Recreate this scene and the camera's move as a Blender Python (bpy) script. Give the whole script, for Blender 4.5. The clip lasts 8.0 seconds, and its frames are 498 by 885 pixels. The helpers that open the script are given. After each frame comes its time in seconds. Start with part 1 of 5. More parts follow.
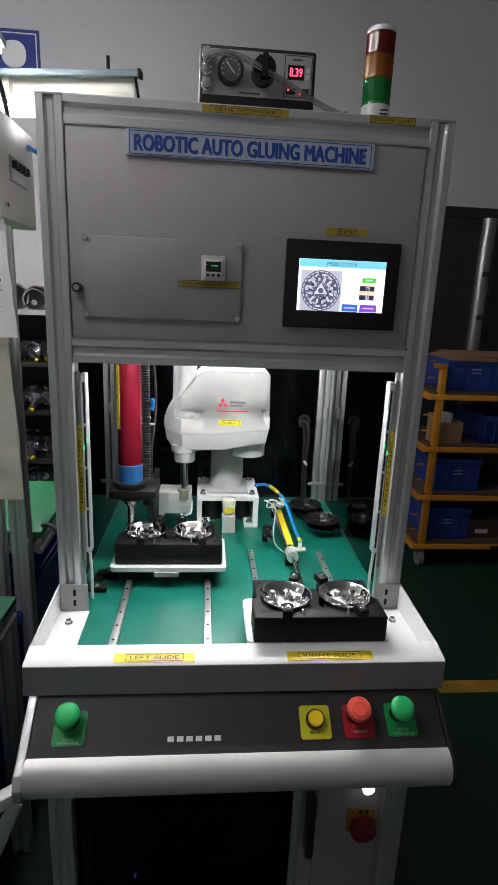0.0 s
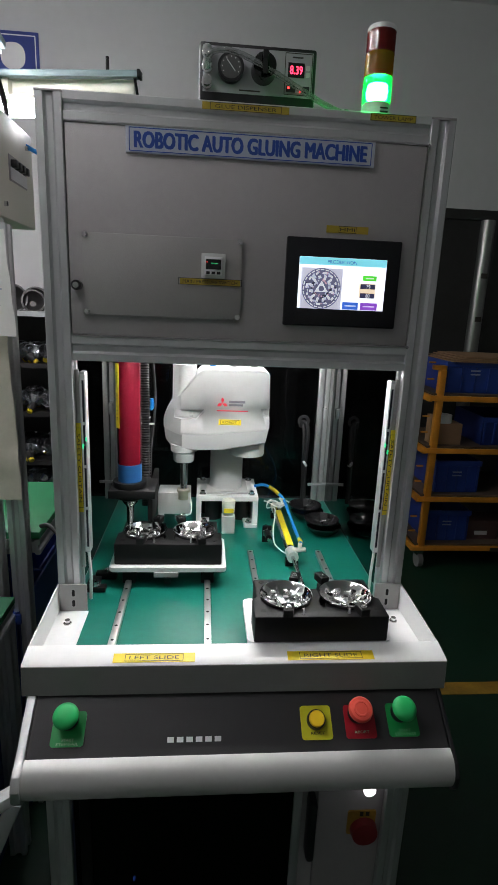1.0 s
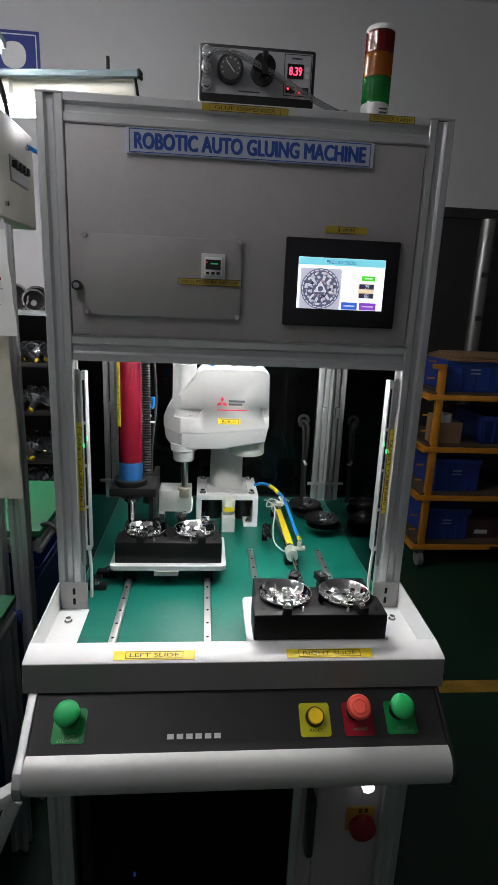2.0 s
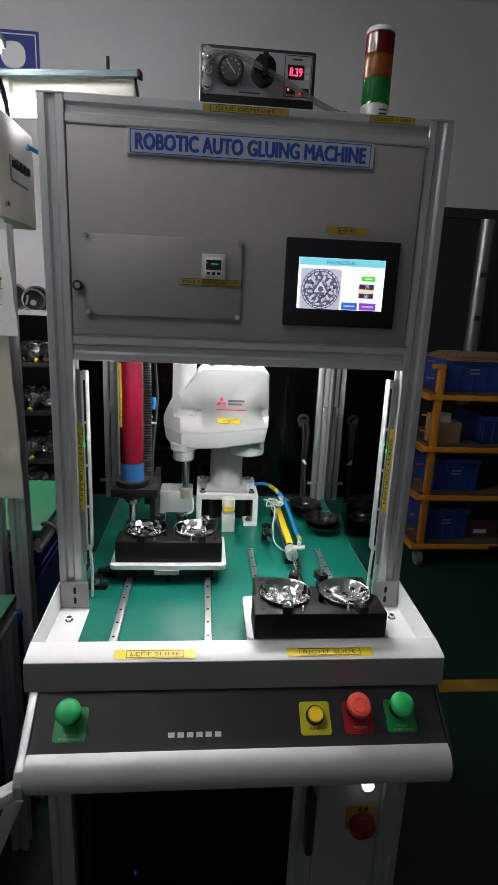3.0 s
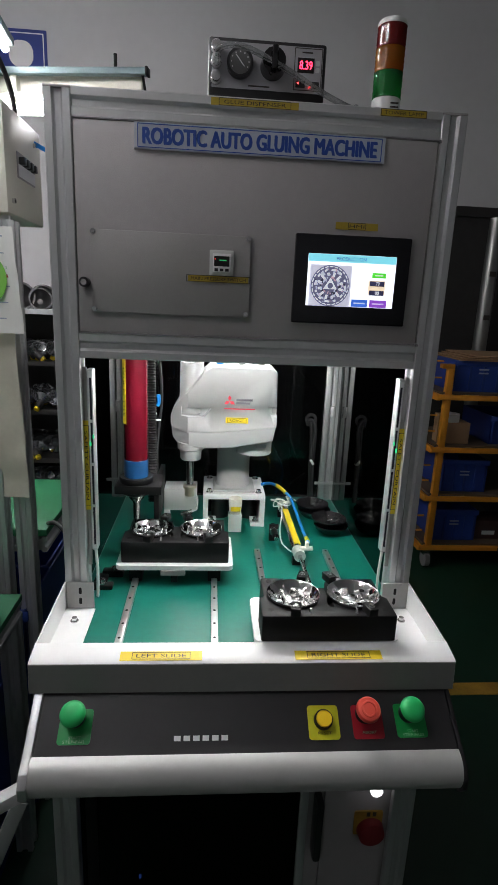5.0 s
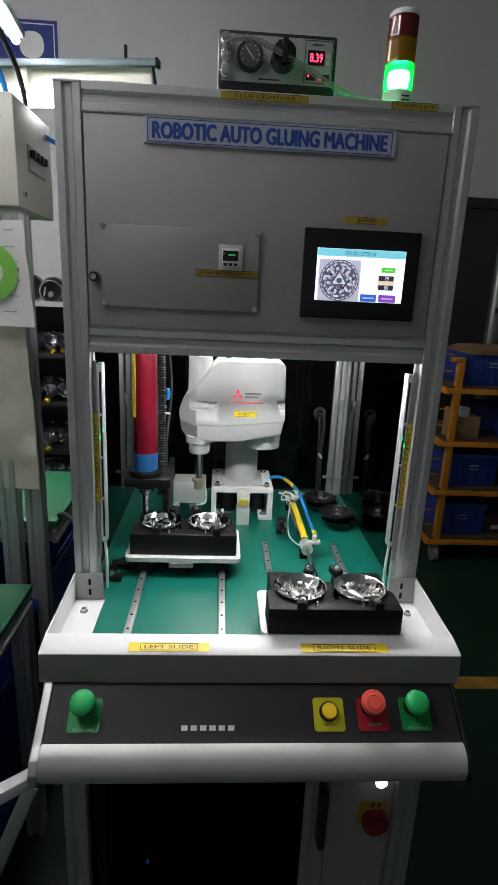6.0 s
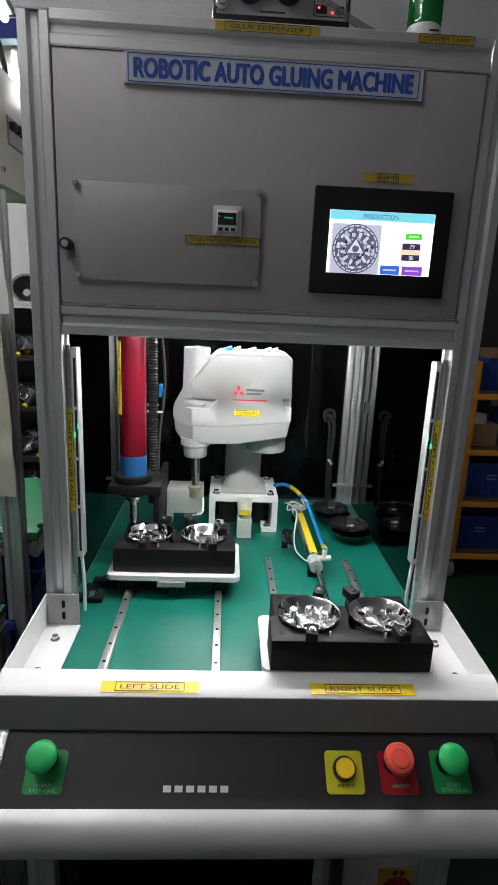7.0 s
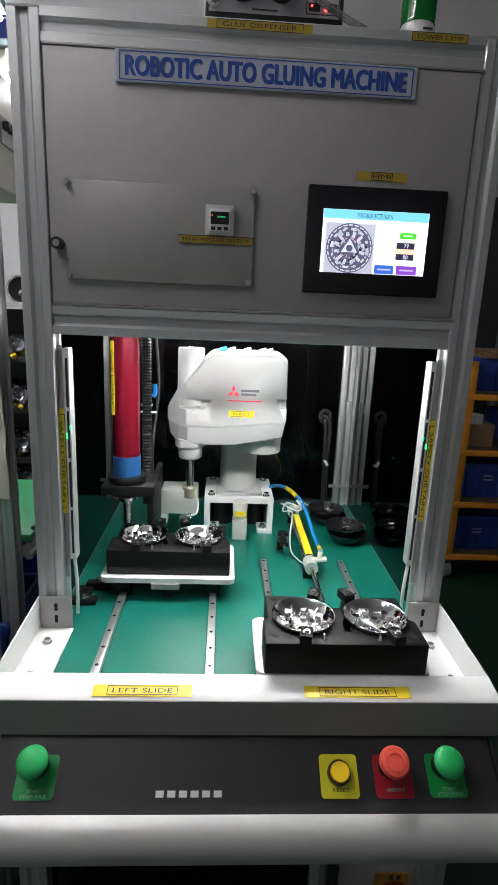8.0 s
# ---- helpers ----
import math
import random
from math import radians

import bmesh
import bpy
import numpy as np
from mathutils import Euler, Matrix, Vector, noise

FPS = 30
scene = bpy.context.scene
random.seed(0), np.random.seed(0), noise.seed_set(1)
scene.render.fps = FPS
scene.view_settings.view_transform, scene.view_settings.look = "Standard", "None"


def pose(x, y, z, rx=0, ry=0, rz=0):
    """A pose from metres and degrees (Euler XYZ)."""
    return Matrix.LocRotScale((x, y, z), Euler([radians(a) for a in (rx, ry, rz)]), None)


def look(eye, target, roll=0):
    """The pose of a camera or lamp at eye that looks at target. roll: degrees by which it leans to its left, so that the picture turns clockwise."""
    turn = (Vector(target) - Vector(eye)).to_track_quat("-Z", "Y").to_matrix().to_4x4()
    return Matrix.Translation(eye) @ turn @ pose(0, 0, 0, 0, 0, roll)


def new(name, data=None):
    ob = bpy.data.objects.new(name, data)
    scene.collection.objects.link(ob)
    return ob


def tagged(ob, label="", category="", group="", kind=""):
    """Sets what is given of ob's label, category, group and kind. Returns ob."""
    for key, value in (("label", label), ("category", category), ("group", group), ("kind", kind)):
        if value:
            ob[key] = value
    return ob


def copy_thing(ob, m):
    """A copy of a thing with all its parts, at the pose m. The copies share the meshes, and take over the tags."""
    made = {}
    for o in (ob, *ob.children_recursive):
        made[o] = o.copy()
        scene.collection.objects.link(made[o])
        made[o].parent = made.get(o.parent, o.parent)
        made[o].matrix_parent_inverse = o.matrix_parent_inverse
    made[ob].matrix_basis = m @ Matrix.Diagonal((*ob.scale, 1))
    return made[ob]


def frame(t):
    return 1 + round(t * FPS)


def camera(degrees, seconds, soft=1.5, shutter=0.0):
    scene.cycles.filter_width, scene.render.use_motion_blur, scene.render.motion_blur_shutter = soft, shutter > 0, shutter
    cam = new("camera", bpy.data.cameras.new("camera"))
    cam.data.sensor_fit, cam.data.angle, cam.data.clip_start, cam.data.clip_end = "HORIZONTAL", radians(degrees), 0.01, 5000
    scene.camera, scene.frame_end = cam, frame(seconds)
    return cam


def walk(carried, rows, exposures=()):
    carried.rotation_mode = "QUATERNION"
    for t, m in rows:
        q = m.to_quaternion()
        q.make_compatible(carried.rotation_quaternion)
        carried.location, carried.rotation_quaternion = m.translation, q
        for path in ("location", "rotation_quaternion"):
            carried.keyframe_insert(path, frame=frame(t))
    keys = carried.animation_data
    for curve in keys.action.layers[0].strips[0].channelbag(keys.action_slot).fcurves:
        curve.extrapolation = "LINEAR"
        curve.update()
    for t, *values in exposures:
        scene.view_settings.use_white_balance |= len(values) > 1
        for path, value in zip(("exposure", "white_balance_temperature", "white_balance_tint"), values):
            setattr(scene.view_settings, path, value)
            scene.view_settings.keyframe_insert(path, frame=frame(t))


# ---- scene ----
cam = camera(49.4, 8.0)
PATH = [
    (0.0, -0.0671, -0.9890, 1.4715, -4.322, -14.542, -2.315),
    (0.5, -0.0686, -0.9878, 1.4675, -4.524, -14.433, -2.359),
    (1.0, -0.0696, -0.9857, 1.4627, -4.477, -14.236, -2.344),
    (1.5, -0.0674, -0.9882, 1.4643, -4.385, -14.332, -2.328),
    (3.0, -0.0704, -0.9946, 1.4657, -4.485, -14.390, -2.364),
    (3.5, -0.0727, -0.9897, 1.4645, -4.579, -14.371, -2.388),
    (4.0, -0.0739, -0.9832, 1.4628, -4.477, -14.330, -2.370),
    (4.5, -0.0694, -0.9809, 1.4614, -4.338, -14.297, -2.367),
    (5.0, -0.0725, -0.9809, 1.4606, -3.824, -14.417, -2.390),
    (5.2, -0.0728, -0.9807, 1.4623, -3.366, -14.660, -2.438),
    (6.3, -0.0678, -0.9863, 1.4655, -2.555, -15.310, -2.511),
    (6.5, -0.0600, -0.9240, 1.4360, -2.343, -14.669, -2.541),
    (6.7, -0.0606, -0.8733, 1.4265, -2.574, -14.825, -2.573),
    (6.8, -0.0559, -0.8575, 1.4206, -2.422, -14.629, -2.570),
    (7.0, -0.0508, -0.8462, 1.4073, -2.096, -14.103, -2.449),
    (7.5, -0.0522, -0.8374, 1.4029, -2.340, -14.013, -2.528),
    (8.0, -0.0444, -0.8400, 1.4055, -2.365, -13.967, -2.392),
]
walk(cam, [(t, pose(x, y, z, 90 + tilt, lean, turn)) for t, x, y, z, turn, tilt, lean in PATH], [(0.0, 0.02), (1.0, -0.17), (5.0, -0.17), (6.3, -0.27), (7.0, -0.07), (8.0, 0.12)])

# ---- world and light ----
world = bpy.data.worlds.new("world")
scene.world = world
world.use_nodes = True
world.node_tree.nodes["Background"].inputs[0].default_value = (0.55, 0.6, 0.65, 1)
world.node_tree.nodes["Background"].inputs[1].default_value = 0.02
scene.view_settings.exposure = 0.0
CELL_LED, TUBE_GLOW, CEILING_GLOW = 204.0, 46.0, 6.0


# ---- materials ----
def mat(name, rgb, rough=0.5, metal=0.0, var=0.12, scale=14.0, bump=0.0, bscale=260.0, stretch=(1, 1, 1), spec=0.5, coat=0.0, piece=0.0):
    m = bpy.data.materials.new(name)
    m.use_nodes = True
    nt = m.node_tree
    b = nt.nodes["Principled BSDF"]
    b.inputs["Roughness"].default_value, b.inputs["Metallic"].default_value = rough, metal
    b.inputs["Specular IOR Level"].default_value, b.inputs["Coat Weight"].default_value = spec, coat
    tc = nt.nodes.new("ShaderNodeTexCoord")
    mp = nt.nodes.new("ShaderNodeMapping")
    mp.inputs["Scale"].default_value = stretch
    nt.links.new(tc.outputs["Object"], mp.inputs["Vector"])
    big, fine = nt.nodes.new("ShaderNodeTexNoise"), nt.nodes.new("ShaderNodeTexNoise")
    big.inputs["Scale"].default_value, big.inputs["Detail"].default_value = scale, 4
    fine.inputs["Scale"].default_value, fine.inputs["Detail"].default_value = scale * 14, 3
    add = nt.nodes.new("ShaderNodeMath")
    add.operation = "MULTIPLY_ADD"
    add.inputs[1].default_value = 0.4
    for n in (big, fine):
        nt.links.new(mp.outputs[0], n.inputs["Vector"])
    nt.links.new(fine.outputs[0], add.inputs[0])
    nt.links.new(big.outputs[0], add.inputs[2])
    ramp = nt.nodes.new("ShaderNodeValToRGB")
    lo, hi = [c * (1 - var) for c in rgb], [min(1, c * (1 + var)) for c in rgb]
    ramp.color_ramp.elements[0].position, ramp.color_ramp.elements[1].position = 0.4, 1.0
    ramp.color_ramp.elements[0].color, ramp.color_ramp.elements[1].color = (*lo, 1), (*hi, 1)
    nt.links.new(add.outputs[0], ramp.inputs[0])
    colour = ramp.outputs[0]
    if piece:
        info, hsv = nt.nodes.new("ShaderNodeObjectInfo"), nt.nodes.new("ShaderNodeHueSaturation")
        mr = nt.nodes.new("ShaderNodeMapRange")
        mr.inputs["To Min"].default_value, mr.inputs["To Max"].default_value = 1 - piece, 1 + piece
        nt.links.new(info.outputs["Random"], mr.inputs["Value"])
        nt.links.new(mr.outputs[0], hsv.inputs["Value"])
        nt.links.new(colour, hsv.inputs["Color"])
        colour = hsv.outputs[0]
    nt.links.new(colour, b.inputs["Base Color"])
    rr = nt.nodes.new("ShaderNodeMapRange")
    rr.inputs["To Min"].default_value, rr.inputs["To Max"].default_value = max(0.02, rough * 0.82), min(1, rough * 1.2)
    nt.links.new(big.outputs[0], rr.inputs["Value"])
    nt.links.new(rr.outputs[0], b.inputs["Roughness"])
    if bump:
        n3, bp = nt.nodes.new("ShaderNodeTexNoise"), nt.nodes.new("ShaderNodeBump")
        n3.inputs["Scale"].default_value = bscale
        bp.inputs["Strength"].default_value, bp.inputs["Distance"].default_value = bump, 0.002
        nt.links.new(mp.outputs[0], n3.inputs["Vector"])
        nt.links.new(n3.outputs[0], bp.inputs["Height"])
        nt.links.new(bp.outputs[0], b.inputs["Normal"])
    return m


def glow(name, rgb, strength):
    m = bpy.data.materials.new(name)
    m.use_nodes = True
    b = m.node_tree.nodes["Principled BSDF"]
    b.inputs["Base Color"].default_value = (*rgb, 1)
    b.inputs["Emission Color"].default_value, b.inputs["Emission Strength"].default_value = (*rgb, 1), strength
    return m


def tinted(name, rgb, gloss=0.12, rough=0.05, body=0.0):
    """A thin clear or coloured plastic: what passes is tinted, a little is mirrored, a little is plain plastic."""
    m = bpy.data.materials.new(name)
    m.use_nodes = True
    nt = m.node_tree
    nt.nodes.clear()
    out, mix = nt.nodes.new("ShaderNodeOutputMaterial"), nt.nodes.new("ShaderNodeMixShader")
    tr, gl = nt.nodes.new("ShaderNodeBsdfTransparent"), nt.nodes.new("ShaderNodeBsdfGlossy")
    tr.inputs[0].default_value = (*rgb, 1)
    gl.inputs["Roughness"].default_value = rough
    if gloss is None:
        fr = nt.nodes.new("ShaderNodeFresnel")
        fr.inputs[0].default_value = 1.5
        nt.links.new(fr.outputs[0], mix.inputs[0])
    else:
        mix.inputs[0].default_value = gloss
    first = tr.outputs[0]
    if body:
        df, m2 = nt.nodes.new("ShaderNodeBsdfDiffuse"), nt.nodes.new("ShaderNodeMixShader")
        df.inputs[0].default_value = (*[c * 0.36 for c in rgb], 1)
        m2.inputs[0].default_value = body
        nt.links.new(tr.outputs[0], m2.inputs[1])
        nt.links.new(df.outputs[0], m2.inputs[2])
        first = m2.outputs[0]
    nt.links.new(first, mix.inputs[1])
    nt.links.new(gl.outputs[0], mix.inputs[2])
    nt.links.new(mix.outputs[0], out.inputs[0])
    return m


ALU = mat("anodised aluminium", (0.60, 0.61, 0.62), 0.42, 0.75, 0.06, 9, 0.08, 500, (1, 1, 0.1))
STEEL = mat("bright steel", (0.62, 0.62, 0.62), 0.25, 1.0, 0.08, 30)
CHROME = mat("vacuum chrome", (0.93, 0.92, 0.93), 0.10, 1.0, 0.02, 20)
PANEL = mat("grey textured powder coat", (0.36, 0.343, 0.348), 0.55, 0.0, 0.07, 7, 0.25, 700)
PLATE = mat("pale grey powder coat", (0.345, 0.335, 0.33), 0.45, 0.1, 0.06, 10, 0.15, 600)
WHITE = mat("white powder coat", (0.76, 0.76, 0.77), 0.4, 0.0, 0.04, 8, 0.03, 700)
ROBOT_WHITE = mat("white moulded plastic", (0.47, 0.475, 0.48), 0.3, 0.0, 0.03, 9)
ROBOT_GREY = mat("pale grey painted casting", (0.43, 0.44, 0.44), 0.4, 0.0, 0.05, 12, 0.06, 300)
ROBOT_LOWER = mat("pale grey moulded plastic", (0.36, 0.365, 0.37), 0.35, 0.0, 0.03, 9)
# shade on the white lip's front face, painted in as grey
LIP_SHADE = mat("white lip sheet in shade", (0.20, 0.205, 0.20), 0.45, 0.0, 0.08, 6, 0.1, 500)
BLACK = mat("black anodised aluminium", (0.006, 0.006, 0.0065), 0.5, 0.0, 0.25, 20, 0.05, 400, spec=0.22)
BLACK_PLASTIC = mat("black moulded plastic", (0.014, 0.014, 0.016), 0.35, 0.0, 0.2, 25)
GLOSS_BLACK = mat("glossy black lacquer", (0.012, 0.012, 0.013), 0.08, 0.0, 0.2, 20)
CONSOLE_BLACK = mat("charcoal console overlay", (0.023, 0.022, 0.024), 0.5, 0.0, 0.15, 9, 0.1, 600)
TABLE_GREEN = mat("green rubber bench mat", (0.004, 0.155, 0.115), 0.36, 0.0, 0.16, 6, 0.05, 300)
BENCH_GREEN = mat("bright green bench mat", (0.03, 0.30, 0.12), 0.45, 0.0, 0.1, 6)
YELLOW_TAPE = mat("yellow label tape", (0.80, 0.60, 0.02), 0.4, 0.0, 0.06, 20)
# same tape painted darker, for the dimmer light on the upper panel
YELLOW_DIM = mat("yellow label tape in dim light", (0.42, 0.30, 0.03), 0.45, 0.0, 0.12, 20)
INK = mat("black print", (0.03, 0.025, 0.02), 0.5, 0.0, 0.05)
WHITE_INK = mat("white print", (0.85, 0.85, 0.85), 0.5, 0.0, 0.02)
PALE_INK = mat("pale worn print", (0.30, 0.62, 0.36), 0.5, 0.0, 0.02)
SIGN_BLUE = mat("blue sign print", (0.018, 0.065, 0.32), 0.4, 0.0, 0.05)
SIGN_WHITE = mat("sign plate", (0.50, 0.53, 0.60), 0.4, 0.0, 0.04)
RED_PRINT = mat("red print", (0.72, 0.03, 0.06), 0.4, 0.0, 0.02)
BTN_GREEN = mat("green button plastic", (0.02, 0.44, 0.12), 0.4, 0.0, 0.05, 20)
BTN_RED = mat("red button plastic", (0.80, 0.10, 0.07), 0.35, 0.0, 0.05, 20)
BTN_YELLOW = mat("yellow button plastic", (0.86, 0.56, 0.02), 0.35, 0.0, 0.05, 20)
TAG_GREEN = mat("green legend plate", (0.01, 0.30, 0.07), 0.35, 0.0, 0.05, 20)
TAG_RED = mat("red legend plate", (0.42, 0.015, 0.03), 0.35, 0.0, 0.05, 20)
KNOB_RED = mat("dark red knob", (0.20, 0.012, 0.018), 0.45, 0.0, 0.1, 20)
TAG_YELLOW = mat("yellow legend plate", (0.74, 0.70, 0.03), 0.35, 0.0, 0.05, 20)
SYRINGE_RED = mat("red anodised tube", (0.17, 0.006, 0.019), 0.26, 0.4, 0.1, 10, 0, 0, (1, 1, 0.1))
TAPE_BLUE = mat("blue tape", (0.008, 0.075, 0.22), 0.5, 0.0, 0.15, 30)
HOSE_BLUE = mat("blue air hose", (0.02, 0.27, 0.75), 0.3, 0.0, 0.05)
HOSE_WHITE = mat("white cable", (0.72, 0.74, 0.72), 0.45, 0.0, 0.05)
IVORY = mat("ivory plastic", (0.72, 0.71, 0.64), 0.4, 0.0, 0.05)
RUBBER = mat("black rubber", (0.012, 0.012, 0.013), 0.55, 0.0, 0.2, 30)
SIDE_SMOKE = tinted("smoked acrylic", (0.10, 0.105, 0.11), None, 0.02)
REAR_SMOKE = tinted("dark rear acrylic", (0.32, 0.32, 0.33), 0.03, 0.05)
DOOR_GLASS = tinted("dark cabinet glass", (0.05, 0.05, 0.055), 0.03, 0.03)
CLEAR_HOSE = tinted("clear hose", (0.82, 0.84, 0.84), 0.16, 0.08, 0.25)
LENS_GREEN = tinted("green lens", (0.03, 0.55, 0.12), 0.06, 0.12, 0.5)
LENS_AMBER = tinted("amber lens", (0.75, 0.24, 0.01), 0.06, 0.12, 0.6)
LENS_RED = tinted("red lens", (0.42, 0.02, 0.02), 0.06, 0.12, 0.6)
LED_WHITE = glow("led strip", (1.0, 1.0, 0.97), CELL_LED)
PILOT_GREEN = glow("green pilot", (0.05, 1.0, 0.3), 1.8)
LED_DIM = glow("dimmer led strip", (1.0, 1.0, 0.97), CELL_LED * 0.5)
TUBE_WHITE = glow("lamp tube", (1.0, 0.97, 1.0), TUBE_GLOW)
SIDE_WHITE = glow("side lamp tube", (1.0, 0.97, 0.98), 103.0)
CEILING_WHITE = glow("ceiling lamp tube", (1.0, 0.95, 0.96), CEILING_GLOW)
GREEN_FLASH = glow("flashing bulb", (0.16, 1.0, 0.42), 900.0)
WALL = mat("white plaster", (0.60, 0.60, 0.61), 0.9, 0.0, 0.05, 1.5, 0.2, 40)
DARK_WALL = mat("dark steel of shutter and shelf", (0.035, 0.034, 0.034), 0.5, 0.2, 0.3, 2)
FLOOR = mat("dark green epoxy floor", (0.012, 0.045, 0.025), 0.35, 0.0, 0.25, 1.6, 0.1, 30)
FLOOR_LINE = mat("worn yellow floor line", (0.42, 0.24, 0.03), 0.6, 0.0, 0.4, 9)
ORANGE = mat("orange painted steel", (0.62, 0.25, 0.02), 0.45, 0.0, 0.2, 12)
CRATE_BLUE = mat("blue plastic crate", (0.015, 0.045, 0.24), 0.45, 0.0, 0.15, 10, piece=0.25)
BOARD = mat("worn plywood", (0.10, 0.07, 0.05), 0.7, 0.0, 0.3, 8)
CARDBOARD = mat("brown cardboard", (0.36, 0.22, 0.12), 0.8, 0.0, 0.12, 14)
CREAM = mat("cream enamel", (0.74, 0.73, 0.64), 0.4, 0.0, 0.04, 8)
PAPER = mat("white paper", (0.78, 0.78, 0.76), 0.8, 0.0, 0.04, 8)
KRAFT = mat("creased cream sheet", (0.66, 0.63, 0.53), 0.75, 0.0, 0.1, 6, 0.8, 22)
TEAL = mat("grey blue painted rail", (0.16, 0.22, 0.24), 0.5, 0.2, 0.15, 12)
NAVY = mat("navy window", (0.006, 0.008, 0.024), 0.3)
POSTER_BLUE = mat("blue poster print", (0.04, 0.06, 0.26), 0.5, 0.0, 0.05)


# ---- mesh helpers ----
ORG = {}


def thing(name, at, label, category, group="", kind=""):
    ob = tagged(new(name), label, category, group, kind)
    ob.location = at
    ORG[ob.name] = Vector(at)
    return ob


def part(name, bm, material, parent=None, label="", at=None, smooth=True):
    """Links a bmesh, given in world metres, as one mesh under a thing or a part; at: where its own origin lies."""
    base = ORG[parent.name] if parent else Vector((0, 0, 0))
    origin = Vector(at) if at is not None else base.copy()
    bmesh.ops.translate(bm, verts=bm.verts, vec=-origin)
    bmesh.ops.recalc_face_normals(bm, faces=bm.faces)
    me = bpy.data.meshes.new(name)
    if smooth:
        for f in bm.faces:
            f.smooth = True
        for e in bm.edges:
            e.smooth = len(e.link_faces) == 2 and e.calc_face_angle(0) < radians(38)
    bm.to_mesh(me)
    bm.free()
    for m in material if isinstance(material, (list, tuple)) else (material,):
        me.materials.append(m)
    ob = new(name, me)
    ob.location = origin - base
    if parent:
        ob.parent = parent
    ORG[ob.name] = origin
    return tagged(ob, label)


def box(bm, x0, x1, y0, y1, z0, z1, bevel=0.0, m=None, seg=2):
    g = bmesh.ops.create_cube(bm, size=1, matrix=Matrix.LocRotScale(((x0 + x1) / 2, (y0 + y1) / 2, (z0 + z1) / 2), None, (x1 - x0, y1 - y0, z1 - z0)))
    vs = g["verts"]
    if bevel:
        es = list({e for v in vs for e in v.link_edges})
        r = bmesh.ops.bevel(bm, geom=es, offset=bevel, segments=seg, affect="EDGES", profile=0.5)
        vs = list({v for f in r["faces"] for v in f.verts} | {v for v in vs if v.is_valid})
    if m is not None:
        bmesh.ops.transform(bm, matrix=m, verts=vs)
    return bm


def B(*a, **k):
    return box(bmesh.new(), *a, **k)


def cyl(bm, p, q, r, seg=24, r2=None):
    p, q = Vector(p), Vector(q)
    d = q - p
    m = Matrix.Translation((p + q) / 2) @ d.to_track_quat("Z", "Y").to_matrix().to_4x4()
    bmesh.ops.create_cone(bm, cap_ends=True, segments=seg, radius1=r, radius2=r if r2 is None else r2, depth=d.length, matrix=m)
    return bm


def C(*a, **k):
    return cyl(bmesh.new(), *a, **k)


def lathe(bm, profile, m, seg=32, hollow=False):
    """Turns (r, z) rows round the z axis of m; hollow: a ring, whose last row meets its first."""
    rings = []
    for r, z in profile:
        rings.append([bm.verts.new(m @ Vector((r * math.cos(2 * math.pi * i / seg), r * math.sin(2 * math.pi * i / seg), z))) for i in range(seg)])
    for a, b in zip(rings, rings[1:] + (rings[:1] if hollow else [])):
        for i in range(seg):
            j = (i + 1) % seg
            bm.faces.new((a[i], a[j], b[j], b[i]))
    for r in () if hollow else (rings[0], rings[-1]):
        bm.faces.new(r)
    return bm


def prism(bm, poly, m, depth, bevel=0.0, seg=3):
    """A polygon in the x, y plane of m, drawn out along its z."""
    f = bm.faces.new([bm.verts.new(Vector((x, y, 0))) for x, y in poly])
    r = bmesh.ops.extrude_face_region(bm, geom=[f])
    up = [v for v in r["geom"] if isinstance(v, bmesh.types.BMVert)]
    bmesh.ops.translate(bm, verts=up, vec=(0, 0, depth))
    vs = list(set(up) | set(f.verts))
    if bevel:
        es = list({e for v in vs for e in v.link_edges})
        r = bmesh.ops.bevel(bm, geom=es, offset=bevel, segments=seg, affect="EDGES", profile=0.5, clamp_overlap=True)
        vs = list({v for fa in r["faces"] for v in fa.verts} | {v for v in vs if v.is_valid})
    bmesh.ops.transform(bm, matrix=m, verts=vs)
    return bm


XZ = Matrix(((1, 0, 0, 0), (0, 0, 1, 0), (0, 1, 0, 0), (0, 0, 0, 1)))   # polygon (x, z), drawn out along +y
YZ = Matrix(((0, 0, 1, 0), (1, 0, 0, 0), (0, 1, 0, 0), (0, 0, 0, 1)))   # polygon (y, z), drawn out along +x


def tube(bm, pts, r, seg=10, steps=8, ribs=0.0):
    """A round hose through the points, smoothed; ribs: depth of its corrugation."""
    P = [Vector(p) for p in pts]
    path = []
    for i in range(len(P) - 1):
        a, b, c, d = P[max(i - 1, 0)], P[i], P[i + 1], P[min(i + 2, len(P) - 1)]
        for k in range(steps):
            u = k / steps
            path.append(0.5 * ((2 * b) + (c - a) * u + (2 * a - 5 * b + 4 * c - d) * u * u + (3 * b - a - 3 * c + d) * u ** 3))
    path.append(P[-1])
    rings, ref = [], None
    for i, p in enumerate(path):
        t = (path[min(i + 1, len(path) - 1)] - path[max(i - 1, 0)]).normalized()
        ref = (ref - t * ref.dot(t)).normalized() if ref else t.orthogonal().normalized()
        w = t.cross(ref)
        rad = r - ribs * (i % 2)
        rings.append([bm.verts.new(p + rad * (ref * math.cos(2 * math.pi * k / seg) + w * math.sin(2 * math.pi * k / seg))) for k in range(seg)])
    for a, b in zip(rings, rings[1:]):
        for k in range(seg):
            bm.faces.new((a[k], a[(k + 1) % seg], b[(k + 1) % seg], b[k]))
    bm.faces.new(rings[0])
    bm.faces.new(rings[-1])
    return bm


